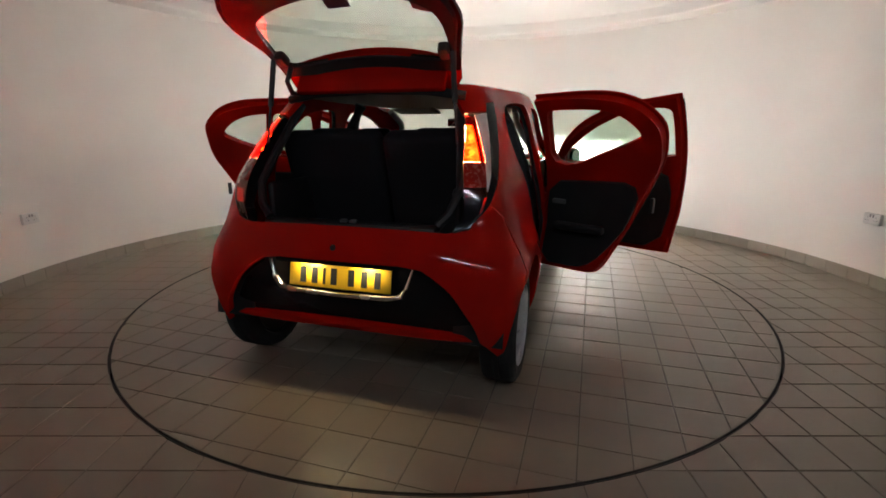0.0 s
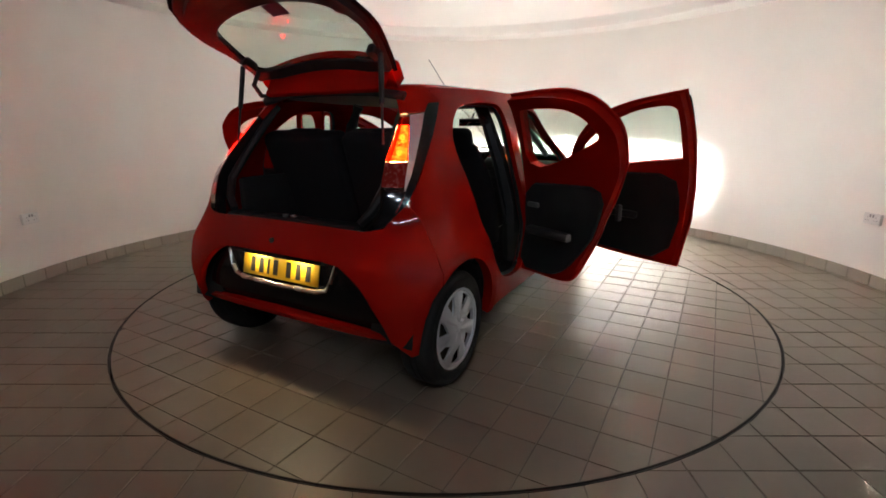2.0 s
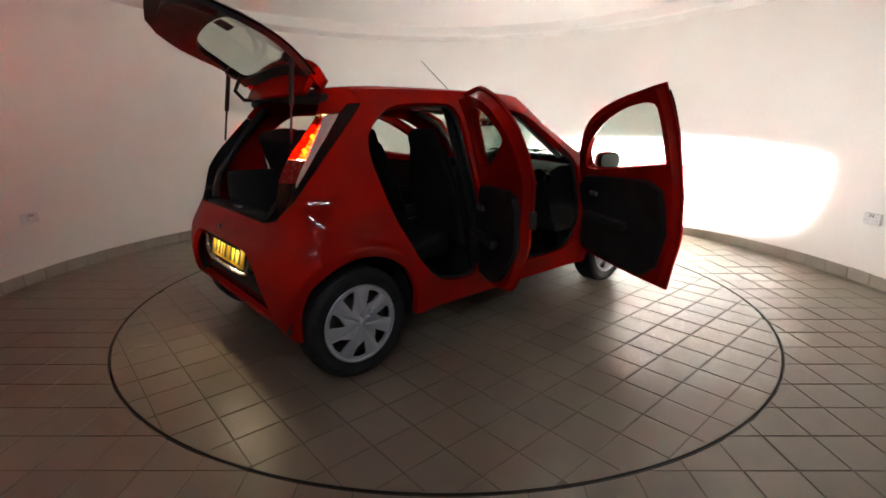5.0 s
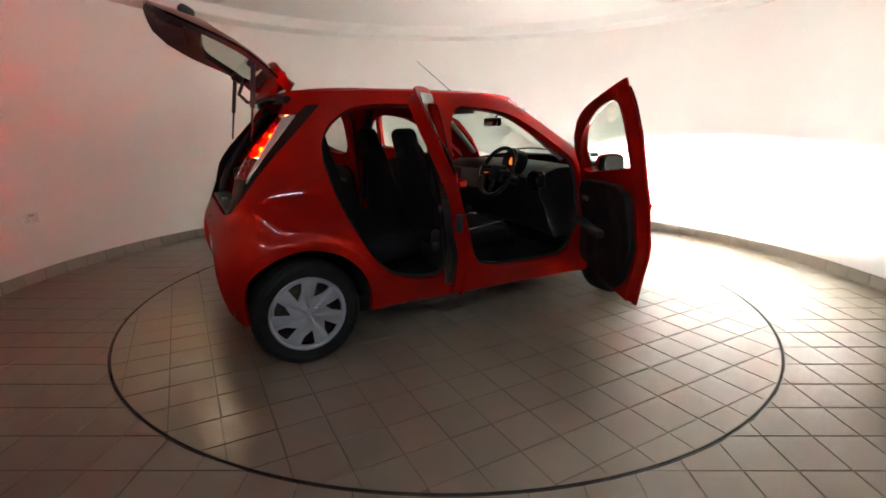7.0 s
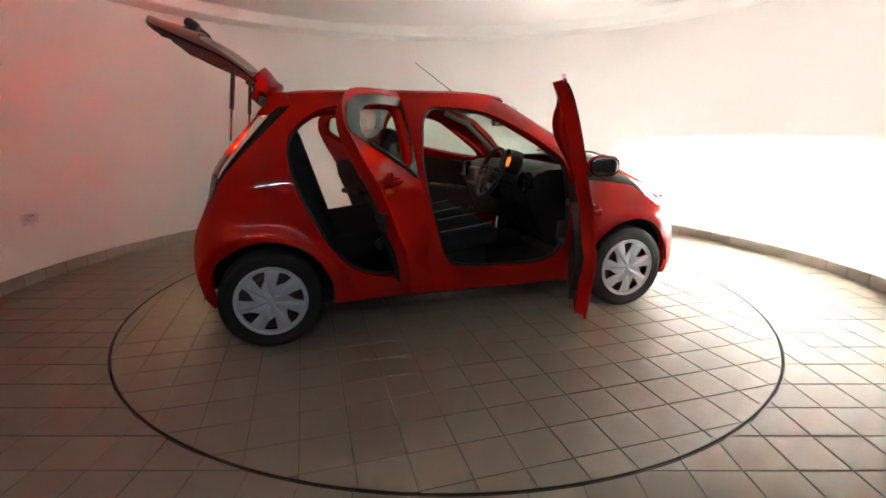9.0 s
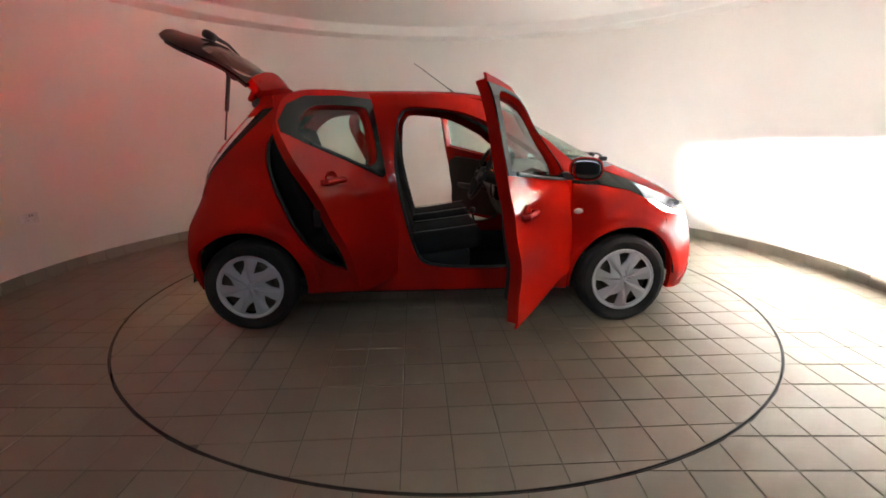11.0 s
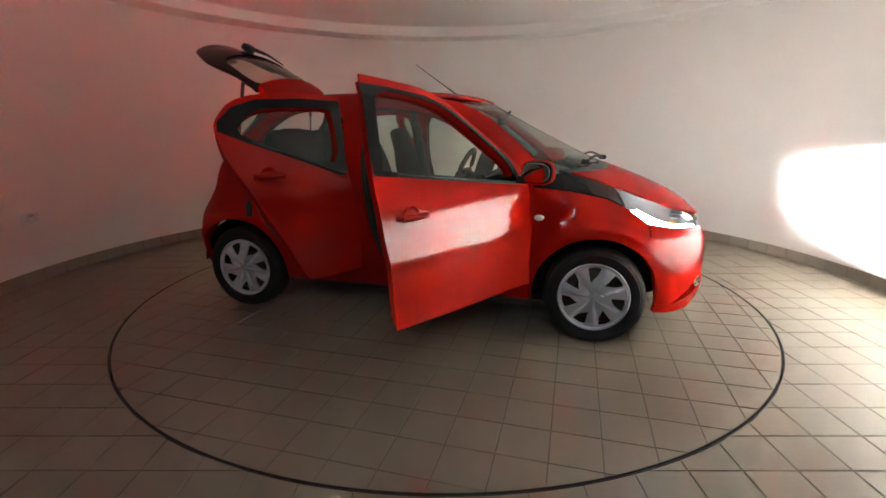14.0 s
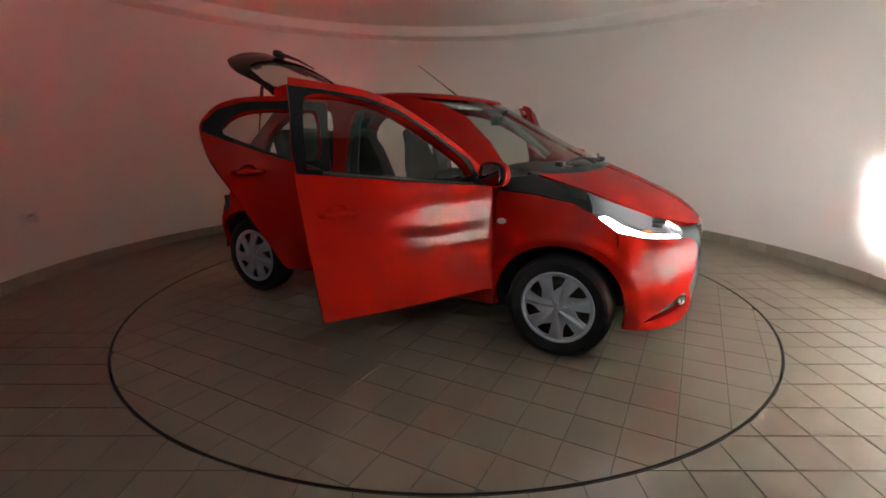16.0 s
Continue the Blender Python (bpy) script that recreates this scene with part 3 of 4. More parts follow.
    for a, b in zip(rings, rings[1:]):
        for i in range(len(a)):
            j = (i + 1) % len(a)
            bm.faces.new((a[i], a[j], b[j], b[i]))
    bm.faces.new(rings[-1])
    part("roof", bm, RED, car)
    bm = bmesh.new()
    lo = []
    for s, h in ((0.93, -0.012), (0.6, 0.012), (0.3, 0.018)):
        ring = []
        for p in rim:
            q = Vector((cx + (p.x - cx) * s, p.y * s, 1.405 + h))
            q.z -= 0.11 * max(0, q.x + 0.05) ** 2
            ring.append(bm.verts.new(q))
        lo.append(ring)
    for a, b in zip(lo, lo[1:]):
        for i in range(len(a)):
            bm.faces.new((a[i], a[(i + 1) % len(a)], b[(i + 1) % len(a)], b[i]))
    bm.faces.new(lo[-1])
    part("headlining", bm, LINING, car, "pale fabric headlining")
    # aerial
    bm = bmesh.new()
    revolve(bm, [(0.0, 0.016), (0.012, 0.014), (0.018, 0.004), (0.02, -0.01)], Matrix.Translation((0.19, 0.0, 1.437)) @ Matrix.Diagonal((1.5, 1, 1, 1)), 16)
    tube(bm, [(0.19, 0, 1.445), (0.11, 0, 1.502)], 0.0055, 8)
    tube(bm, [(0.11, 0, 1.502), (-0.14, 0, 1.677)], [0.0032, 0.0022], 8)
    part("aerial", bm, TRIM, car, "thin black roof aerial")
    # rear bumper skin with its black insert and red lip
    skin = [rx(-1.372, 0.572), rx(-1.44, 0.52), rx(-1.47, 0.44), rx(-1.475, 0.36), rx(-1.46, 0.262), ry(0.70, 0.25), ry(0.635, 0.335), ry(0.395, 0.645), ry(0.30, 0.655), ry(0, 0.655), ry(0, 0.805), (0.95, 0.798), (0.80, 0.815), (0.70, 0.878), (0.62, 0.945), rx(-1.372, 0.86), rx(-1.372, 0.70)]
    both("rear_bumper", sheet(skin, rear, 0.03, step=0.03, lift=-0.003), RED, car)
    ins = [ry(0, 0.653), ry(0.30, 0.653), ry(0.393, 0.643), ry(0.62, 0.36), ry(0.59, 0.325), ry(0.55, 0.30), ry(0, 0.29)]
    both("bumper_insert", sheet(ins, rear, 0.02, step=0.04, lift=-0.066), GLOSS_BLACK, car, "black lower bumper insert", joined=True)
    lip = [ry(0, 0.352), ry(0.35, 0.348), ry(0.56, 0.338), ry(0.60, 0.318), ry(0.35, 0.308), ry(0, 0.305)]
    both("bumper_lip", sheet(lip, rear, 0.03, step=0.03, lift=-0.03), RED, car, joined=True)
    # boot sill, latch, keyhole
    bm = bmesh.new()
    box(bm, (-1.44, 0, 0.795), (0.10, 0.86, 0.03), 0.01)
    part("boot_sill", bm, TRIM, car)
    bm = bmesh.new()
    box(bm, (-1.455, 0.02, 0.817), (0.03, 0.03, 0.016), 0.005)
    box(bm, (-1.455, -0.03, 0.817), (0.03, 0.03, 0.016), 0.005)
    part("latch", bm, GREY_TRIM, car, "grey boot latch")
    bm = bmesh.new()
    revolve(bm, [(0.0, 0.004), (0.012, 0.004), (0.014, -0.01)], Matrix.Translation((rear(ry(0.0, 0.71)[0], 0.71).x, 0.03, 0.71)) @ Matrix.Rotation(radians(-90), 4, "Y"), 16)
    part("keyhole", bm, INK, car)
    # number plate with plain bars, bright surround and its lamps
    m = Matrix.Translation((-1.527, 0.02, 0.567)) @ Matrix.Rotation(0.22, 4, "Y")
    bm = bmesh.new()
    box(bm, (0, 0, 0), (0.006, 0.52, 0.111), 0.002, m)
    bm.transform(Matrix.Identity(4))
    plate = part("number_plate", bm, YELLOW, car, "yellow rear number plate with plain dark bars")
    plate_bars(plate)
    bm = bmesh.new()
    sur = [(-1.530, 0.385, 0.628), (-1.536, 0.355, 0.545), (-1.54, 0.325, 0.505), (-1.544, 0.27, 0.492), (-1.548, 0.02, 0.488), (-1.544, -0.23, 0.492), (-1.54, -0.285, 0.505), (-1.536, -0.315, 0.545), (-1.530, -0.345, 0.635)]
    tube(bm, sur, [0.010, 0.015, 0.014, 0.012, 0.011, 0.012, 0.011, 0.009, 0.005], 8)
    part("plate_surround", bm, CHROME, car, "bright plate surround")
    bm = bmesh.new()
    box(bm, (-1.528, 0.02, 0.650), (0.05, 0.62, 0.012), 0.005)
    box(bm, (-1.558, 0.02, 0.643), (0.008, 0.62, 0.026), 0.003)
    part("plate_lamp_hood", bm, GLOSS_BLACK, car)
    for y in (-0.13, 0.17):
        bm = bmesh.new()
        box(bm, (-1.543, y, 0.641), (0.016, 0.05, 0.006), 0.001)
        part("plate_lamp", bm, PLATE_GLOW, car, "lit warm plate lamp")
    # rear header and pillar trims round the tailgate opening
    # header is red in shadow; black trim puts that shade into its colour
    bm = bmesh.new()
    tube(bm, [(-1.13, -0.47, 1.375), (-1.16, -0.3, 1.40), (-1.17, 0, 1.41), (-1.16, 0.3, 1.40), (-1.13, 0.47, 1.375)], 0.022, 10)
    part("rear_header", bm, TRIM, car)
    bm = bmesh.new()
    tube(bm, [(-1.08, -0.44, 1.35), (-1.16, -0.455, 1.26), (-1.28, -0.49, 1.10), (-1.37, -0.515, 0.97), (-1.42, -0.48, 0.87), (-1.44, -0.43, 0.815)], 0.022, 8)
    both("opening_trim", bm, TRIM, car, "dark tailgate opening trim")
    # rubber seals round the door openings
    for loop in (REAR_OPENING, FRONT_OPENING):
        bm = bmesh.new()
        cxx, czz = sum(p[0] for p in loop) / len(loop), sum(p[1] for p in loop) / len(loop)
        path = []
        for x, z in loop:
            p = side(x, z)
            path.append((p.x + (cxx - p.x) * 0.015, p.y + 0.035, p.z + (czz - p.z) * 0.015))
        tube(bm, path, 0.012, 6, True)
        both("door_seal", bm, TRIM, car, "black rubber door seal")
    # wing repeater
    bm = bmesh.new()
    p = front(fx(0.845, 0.735)[0], 0.735)
    revolve(bm, [(0.0, 0.008), (0.016, 0.006), (0.022, 0.0), (0.023, -0.01)], Matrix.Translation(p) @ Matrix.Rotation(radians(90), 4, "X") @ Matrix.Diagonal((1.3, 0.8, 1, 1)), 20)
    both("side_repeater", bm, LAMP_STRIP, car, "small clear side repeater")


def plate_bars(plate):
    """Seven plain upright bars stand for the characters."""
    m = Matrix.Translation((-1.5306, 0.02, 0.567)) @ Matrix.Rotation(0.22, 4, "Y")
    for y in (0.185, 0.125, 0.075, 0.025, -0.065, -0.13, -0.195):
        bm = bmesh.new()
        box(bm, (0, 0, 0), (0.002, 0.031 if y != 0.075 else 0.013, 0.076), 0, m @ Matrix.Translation((0, y, 0)))
        part("bar", bm, INK, plate)


def tail_lamp(car, s):
    """Tall angular lamp cluster: red upper part, dark lower part, clear outer edge."""
    def add(name, outline, mat, parent, lift, thick=0.008, label=""):
        bm = sheet(outline, rear, thick, step=0.025, lift=lift)
        return part(name, bm if s < 0 else mirrored(bm), mat, parent, label)
    back = [(0.92, 0.802), (0.825, 0.87), (0.80, 0.97), (0.785, 1.07), (0.757, 1.17), (0.74, 1.295), (0.45, 1.302), (0.475, 1.20), (0.50, 1.10), (0.535, 1.03), (0.60, 0.96), (0.68, 0.89), (0.80, 0.832)]
    shell = cup(back, rear, 0.055)
    lamp = part("tail_lamp", shell if s < 0 else mirrored(shell), GLOSS_BLACK, car, "tall lit red tail lamp with a clear edge")
    add("lens", [(0.778, 1.09), (0.752, 1.18), (0.735, 1.28), (0.63, 1.28), (0.597, 1.18), (0.576, 1.09)], LENS_RED, lamp, 0.0, 0.004, "glowing red lens")
    add("reflector", [(0.793, 0.985), (0.779, 1.086), (0.577, 1.086), (0.602, 0.985)], LENS_DARK_RED, lamp, 0.0, 0.006, "dark red reflector")
    add("lower_lens", [(0.91, 0.806), (0.815, 0.88), (0.795, 0.981), (0.606, 0.981), (0.685, 0.893), (0.80, 0.836)], LENS_CLEAR, lamp, 0.0, 0.005, "clear lower lens")
    add("edge_strip", [(0.604, 0.985), (0.573, 1.09), (0.594, 1.18), (0.627, 1.288), (0.455, 1.298), (0.482, 1.19), (0.505, 1.10), (0.54, 1.03), (0.602, 0.966)], LAMP_STRIP, lamp, 0.0, 0.006, "clear outer strip")
    add("bulb_reflector", [(0.768, 1.098), (0.745, 1.18), (0.728, 1.27), (0.637, 1.27), (0.605, 1.18), (0.585, 1.098)], TAIL_BOWL, lamp, -0.042, 0.004, "bright yellow-red prisms behind the lens")
    for z in (1.135, 1.20):
        bm = bmesh.new()
        p = rear(0.675, z) + Vector((0.75, 0.55, -0.4)).normalized() * 0.028
        bmesh.ops.create_uvsphere(bm, u_segments=14, v_segments=10, radius=0.014, matrix=Matrix.Translation(p))
        part("bulb", bm if s < 0 else mirrored(bm), TAIL_GLOW, lamp, "lit bulb")
    band = [(0.92, 0.798), (0.80, 0.830), (0.68, 0.887), (0.60, 0.957), (0.533, 1.028), (0.498, 1.10), (0.473, 1.20), (0.448, 1.302), (0.40, 1.345), (0.25, 1.352), (0.27, 1.315), (0.325, 1.213), (0.40, 1.093), (0.49, 0.993), (0.60, 0.913), (0.70, 0.868), (0.80, 0.82)]
    bm = sheet(band, rear, 0.02, step=0.02, lift=-0.001)
    part("lamp_band", bm if s < 0 else mirrored(bm), GLOSS_BLACK, car, "gloss black band beside the tail lamp")
    up2 = [(0.25, 1.354), (0.40, 1.348), (0.45, 1.305), (0.745, 1.30), (0.78, 1.37), (0.80, 1.425), (0.40, 1.43), (0.36, 1.405)]
    bm = sheet(up2, rear, 0.03, step=0.025)
    part("rear_pillar", bm if s < 0 else mirrored(bm), RED, car)


def headlamp(car, s):
    def flipm(bm):
        return bm if s < 0 else mirrored(bm)
    edge = [fx(1.245, 0.898), fx(1.305, 0.80), fx(1.335, 0.782), fx(1.435, 0.712), fx(1.57, 0.682), fy(0.44, 0.665), fy(0.40, 0.70), fy(0.43, 0.748), fy(0.50, 0.772), fx(1.40, 0.838)]
    lamp = part("headlamp", flipm(cup(edge, front, 0.10)), TRIM, car, "lit swept-back headlamp with a dark upper part")
    part("lens", flipm(sheet(edge, front, 0.004, step=0.03)), LENS_CLEAR, lamp, "clear headlamp lens")
    drl = [fx(1.34, 0.782), fx(1.44, 0.717), fx(1.57, 0.688), fy(0.45, 0.670), fy(0.45, 0.682), fx(1.58, 0.701), fx(1.50, 0.724), fx(1.45, 0.745), fx(1.37, 0.787)]
    part("running_lamp", flipm(sheet(drl, front, 0.004, step=0.03, lift=-0.006)), DRL_GLOW, lamp, "bright white running lamp")
    part("lamp_backing", flipm(sheet([(a, b) for a, b in drl], front, 0.004, step=0.03, lift=-0.013)), TRIM, lamp)
    mark = [fx(1.53, 0.712), fx(1.57, 0.70), fx(1.60, 0.705), fx(1.56, 0.722)]
    part("turn_signal", flipm(sheet(mark, front, 0.002, step=0.02, lift=-0.003)), AMBER, lamp, "amber turn signal")
    # projector: a small bright source deep in a hood that shapes the beam
    bm = bmesh.new()
    box(bm, (1.585, -0.47, 0.737), (0.002, 0.04, 0.010), 0)
    part("projector", flipm(bm), BEAM_GLOW, lamp, "bright projector source")
    bm = bmesh.new()
    box(bm, (1.611, -0.47, 0.7460), (0.062, 0.13, 0.003), 0)
    box(bm, (1.580, -0.47, 0.735), (0.004, 0.13, 0.028), 0)
    box(bm, (1.603, -0.47, 0.7255), (0.046, 0.13, 0.003), 0)
    for y in (-0.503, -0.437):
        box(bm, (1.608, y, 0.736), (0.058, 0.003, 0.022), 0, Matrix.Rotation(radians(20 if y > -0.47 else -20), 4, "Z"))
    part("projector_hood", flipm(bm), TRIM, lamp)


def wheel(car, x, s, turn):
    """Tyre, seven-blade silver cover and brake behind it."""
    root = new("wheel")
    root.parent = car
    root.matrix_basis = Matrix.Translation((x, s * 0.70, 0.285)) @ Matrix.Rotation(radians(90 if s < 0 else -90), 4, "X") @ Matrix.Rotation(radians(turn), 4, "Z")
    bm = bmesh.new()
    prof = [(0.197, -0.075), (0.21, -0.085), (0.25, -0.083), (0.275, -0.072), (0.284, -0.055), (0.285, -0.02), (0.281, -0.018), (0.281, -0.012), (0.285, -0.010), (0.285, 0.010), (0.281, 0.012), (0.281, 0.018), (0.285, 0.02), (0.284, 0.055), (0.275, 0.072), (0.262, 0.080), (0.256, 0.0805), (0.25, 0.085), (0.22, 0.084), (0.205, 0.080), (0.197, 0.070)]
    revolve(bm, prof, Matrix.Identity(4), 64)
    part("tyre", bm, RUBBER, root, "black road tyre")
    bm = bmesh.new()
    revolve(bm, [(0.196, 0.068), (0.202, 0.079), (0.197, 0.083), (0.188, 0.080), (0.183, 0.066), (0.19, 0.05)], Matrix.Identity(4), 64)
    part("rim", bm, SILVER, root)
    bm = bmesh.new()
    revolve(bm, [(0.0, 0.030), (0.12, 0.030), (0.125, 0.02), (0.19, 0.0), (0.19, -0.07), (0.0, -0.07)], Matrix.Identity(4), 40)
    part("brake", bm, DISC, root, "dark brake disc")
    def cover(x, y):
        r, t = math.hypot(x, y), math.atan2(y, x)
        saw = (7 * (t + 0.45 + 1.2 * max(0, 0.09 - r)) / (2 * math.pi)) % 1.0
        step = min(1.0, saw / 0.86) if saw < 0.86 else (1 - saw) / 0.14
        return Vector((x, y, 0.074 + 0.010 * (1 - (r / 0.194) ** 2) + 0.011 * (step - 0.5) * min(1, r / 0.03) * min(1, max(0, 0.19 - r) / 0.03)))

    holes = []
    for k in range(7):
        t = 2 * math.pi * k / 7
        holes.append(rounded([(r * math.cos(t + d), r * math.sin(t + d)) for r, d in ((0.174, 0.0), (0.178, -0.22), (0.174, -0.44), (0.126, -0.37), (0.106, -0.18), (0.091, 0.0))], 1, (0, 2, 5)))
    rim_line = [(0.194 * math.cos(2 * math.pi * i / 56), 0.194 * math.sin(2 * math.pi * i / 56)) for i in range(56)]
    part("wheel_cover", sheet(rim_line, cover, 0.012, holes, 0.0105), SILVER, root, "silver seven-blade pinwheel wheel cover")
    bm = bmesh.new()
    revolve(bm, [(0.0, 0.0865), (0.016, 0.086), (0.021, 0.083), (0.022, 0.070)], Matrix.Identity(4), 28)
    part("cap", bm, SILVER, root, "small silver centre cap")
    return root


HINGE_F, HINGE_R, OPEN = Vector((0.785, -0.775, 0)), Vector((-0.275, -0.77, 0)), (60.0, 62.5)
FRONT_DOOR = [(0.77, 0.345), (0.785, 0.60), (0.785, 0.93), (0.755, 1.015), (0.66, 1.125), (0.48, 1.262), (0.30, 1.358), (0.12, 1.408), (-0.10, 1.434), (-0.235, 1.447), (-0.272, 1.15), (-0.27, 0.95), (-0.25, 0.70), (-0.20, 0.345), (0.10, 0.335), (0.5, 0.335)]
FRONT_GLASS = rounded([(0.66, 0.950), (0.645, 1.055), (0.45, 1.21), (0.28, 1.302), (0.10, 1.358), (-0.185, 1.392), (-0.205, 1.25), (-0.215, 1.055)], 2, (7,))
REAR_DOOR = [(-0.275, 0.355), (-0.29, 0.6), (-0.335, 0.98), (-0.325, 1.2), (-0.285, 1.422), (-0.55, 1.428), (-0.80, 1.415), (-0.95, 1.365), (-1.045, 1.27), (-1.06, 1.215), (-1.045, 1.08), (-0.965, 0.92), (-0.865, 0.72), (-0.765, 0.53), (-0.70, 0.40), (-0.64, 0.355)]
REAR_GLASS = rounded([(-0.385, 0.975), (-0.365, 1.33), (-0.42, 1.345), (-0.74, 1.345), (-0.86, 1.305), (-0.945, 1.225), (-0.93, 1.185)], 2)


def door(car, name, hinge, outline, hole, s, is_front):
    """Hinged door standing open: skin, inner frame, trim card, glass, handle."""
    def local(bm):
        bm.transform(Matrix.Translation(-hinge))
        return bm if s < 0 else mirrored(bm)
    soft = rounded(outline, 2, (0, 9, 13) if is_front else (0, 4))
    skin = part(name, local(sheet(soft, side, 0.012, [hole], 0.035)), RED, car, "open red %s door" % ("front" if is_front else "rear"))
    h = Vector((hinge.x, hinge.y if s < 0 else -hinge.y, 0))
    skin.matrix_basis = Matrix.Translation(h) @ Matrix.Rotation(radians((OPEN[0] if is_front else OPEN[1]) * -s), 4, "Z")
    inner = [(x + (sum(p[0] for p in soft) / len(soft) - x) * 0.03, z + (0.88 - z) * 0.03) for x, z in soft]
    part("inner_frame", local(sheet(inner, side, 0.045, [hole], 0.04, lift=-0.012)), RED, skin)
    part("glass", local(sheet(rounded(hole, 0), side, 0.004, step=0.06, lift=-0.028)), GLASS, skin, "clear door glass")
    if is_front:
        card = rounded([(0.72, 0.385), (0.735, 0.60), (0.73, 0.915), (0.3, 0.945), (-0.16, 0.965), (-0.205, 0.75), (-0.145, 0.385), (0.3, 0.37)], 1)
        arm = ((0.30, -0.645, 0.66), (0.50, 0.05, 0.05))
        pull = (0.50, -0.675, 0.80)
        grip = side(-0.10, 0.855)
        ring = [(0.715, 0.93), (0.675, 1.06), (0.462, 1.224), (0.288, 1.315), (0.106, 1.371), (-0.10, 1.398), (-0.245, 1.41), (-0.268, 1.15), (-0.262, 1.038), (0.2, 0.985)]
    else:
        card = rounded([(-0.32, 0.395), (-0.345, 0.65), (-0.38, 0.935), (-0.65, 0.95), (-0.89, 0.955), (-0.915, 0.84), (-0.80, 0.62), (-0.65, 0.43), (-0.57, 0.39)], 1)
        arm = ((-0.60, -0.65, 0.66), (0.32, 0.05, 0.05))
        pull = (-0.45, -0.675, 0.80)
        grip = side(-0.84, 0.985)
        ring = [(-0.338, 0.97), (-0.325, 1.2), (-0.30, 1.388), (-0.55, 1.395), (-0.80, 1.382), (-0.94, 1.338), (-1.035, 1.262), (-1.047, 1.215), (-0.93, 1.163), (-0.62, 1.046), (-0.385, 0.955)]
    part("trim_card", local(sheet(card, side, 0.03, step=0.05, lift=-0.058)), CARD, skin, "black plastic door card")
    bm = bmesh.new()
    box(bm, arm[0], arm[1], 0.018)
    part("armrest", local(bm), TRIM, skin)
    bm = bmesh.new()
    box(bm, pull, (0.09, 0.02, 0.03), 0.008)
    part("inner_handle", local(bm), GREY_TRIM, skin, "grey inner door pull")
    part("window_surround", local(sheet(ring, side, 0.008, [hole], 0.03, lift=0.004)), GLOSS_BLACK, skin, "black window surround")
    belt = [hole_pt for hole_pt in (((0.66, 0.940), (0.2, 0.992), (-0.215, 1.045)) if is_front else ((-0.385, 0.965), (-0.65, 1.07), (-0.935, 1.178)))]
    bm = bmesh.new()
    pts = []
    for (x0, z0), (x1, z1) in zip(belt, belt[1:]):
        for i in range(6):
            p = side(x0 + (x1 - x0) * i / 6, z0 + (z1 - z0) * i / 6)
            pts.append((p.x, p.y - 0.004, p.z))
    tube(bm, pts, 0.009, 6)
    part("belt_seal", local(bm), TRIM, skin)
    bm = bmesh.new()
    g = grip
    tube(bm, [(g.x - 0.085, g.y - 0.004, g.z), (g.x - 0.07, g.y - 0.028, g.z), (g.x, g.y - 0.034, g.z), (g.x + 0.07, g.y - 0.028, g.z), (g.x + 0.085, g.y - 0.004, g.z)], [0.012, 0.015, 0.015, 0.014, 0.012], 10)
    part("handle", local(bm), RED, skin, "red pull handle")
    bm = bmesh.new()
    revolve(bm, [(0.0, -0.012), (0.03, -0.008), (0.042, 0.002), (0.046, 0.003), (0.047, -0.004)], Matrix.Translation((g.x, g.y - 0.002, g.z)) @ Matrix.Rotation(radians(90), 4, "X"), 24)
    part("handle_bowl", local(bm), RED, skin)
    if is_front:
        lean = Matrix.Rotation(radians(8), 4, "Z")
        for piece, c, size, mat, note in (("mirror_cap", (0.695, -0.880, 1.0), (0.07, 0.095, 0.066), RED, "red mirror cap"), ("mirror_housing", (0.690, -0.882, 1.0), (0.02, 0.088, 0.060), GLOSS_BLACK, "black door mirror housing"), ("mirror_face", (0.6715, -0.883, 1.0), (0.006, 0.080, 0.052), MIRROR, "mirror glass")):
            bm = bmesh.new()
            bmesh.ops.create_uvsphere(bm, u_segments=28, v_segments=18, radius=1)
            for v in bm.verts:
                v.co = Vector([math.copysign(abs(k) ** 0.72, k) for k in v.co])
                if piece == "mirror_cap" and v.co.x < 0:
                    v.co.x *= 0.15
            bm.transform(Matrix.Translation(c) @ lean @ Matrix.Diagonal((*size, 1)))
            part(piece, local(bm), mat, skin, note)
        bm = bmesh.new()
        box(bm, (0.71, -0.775, 0.955), (0.07, 0.10, 0.045), 0.015)
        part("mirror_foot", local(bm), TRIM, skin)
    for z in (0.45, 0.80):
        bm = bmesh.new()
        box(bm, (hinge.x - 0.015, hinge.y + 0.03, z), (0.05, 0.05, 0.06), 0.008)
        part("hinge", local(bm), RED, skin)
    bm = bmesh.new()
    xl = outline[13][0] + 0.02 if is_front else -0.93
    p = side(xl if is_front else -0.985, 0.80)
    box(bm, (p.x + 0.012, p.y + 0.03, 0.82), (0.02, 0.03, 0.08), 0.004)
    part("lock", local(bm), TRIM, skin)
    return skin


GATE_HINGE = Vector((-1.12, 0, 1.455))
GATE_DIR = Vector((-0.862, 0, 0.507))
GATE_OUT = Vector((0.507, 0, 0.862))


def gate(u, v):
    """Outer face of the raised tailgate: u along it from the hinge, v across."""
    t = min(max(u / 0.70, -0.2), 1.2)
    bulge = 0.075 * max(0, math.sin(math.pi * min(1, max(0, t)) ** 0.9)) ** 0.8
    crown = -0.10 * (v / 0.5) ** 2
    uu = u - 0.07 * (v / 0.5) ** 2 * max(0, t)
    return GATE_HINGE + GATE_DIR * uu + GATE_OUT * (bulge + 0.05 + crown * 0.9) + Vector((0, v, 0))


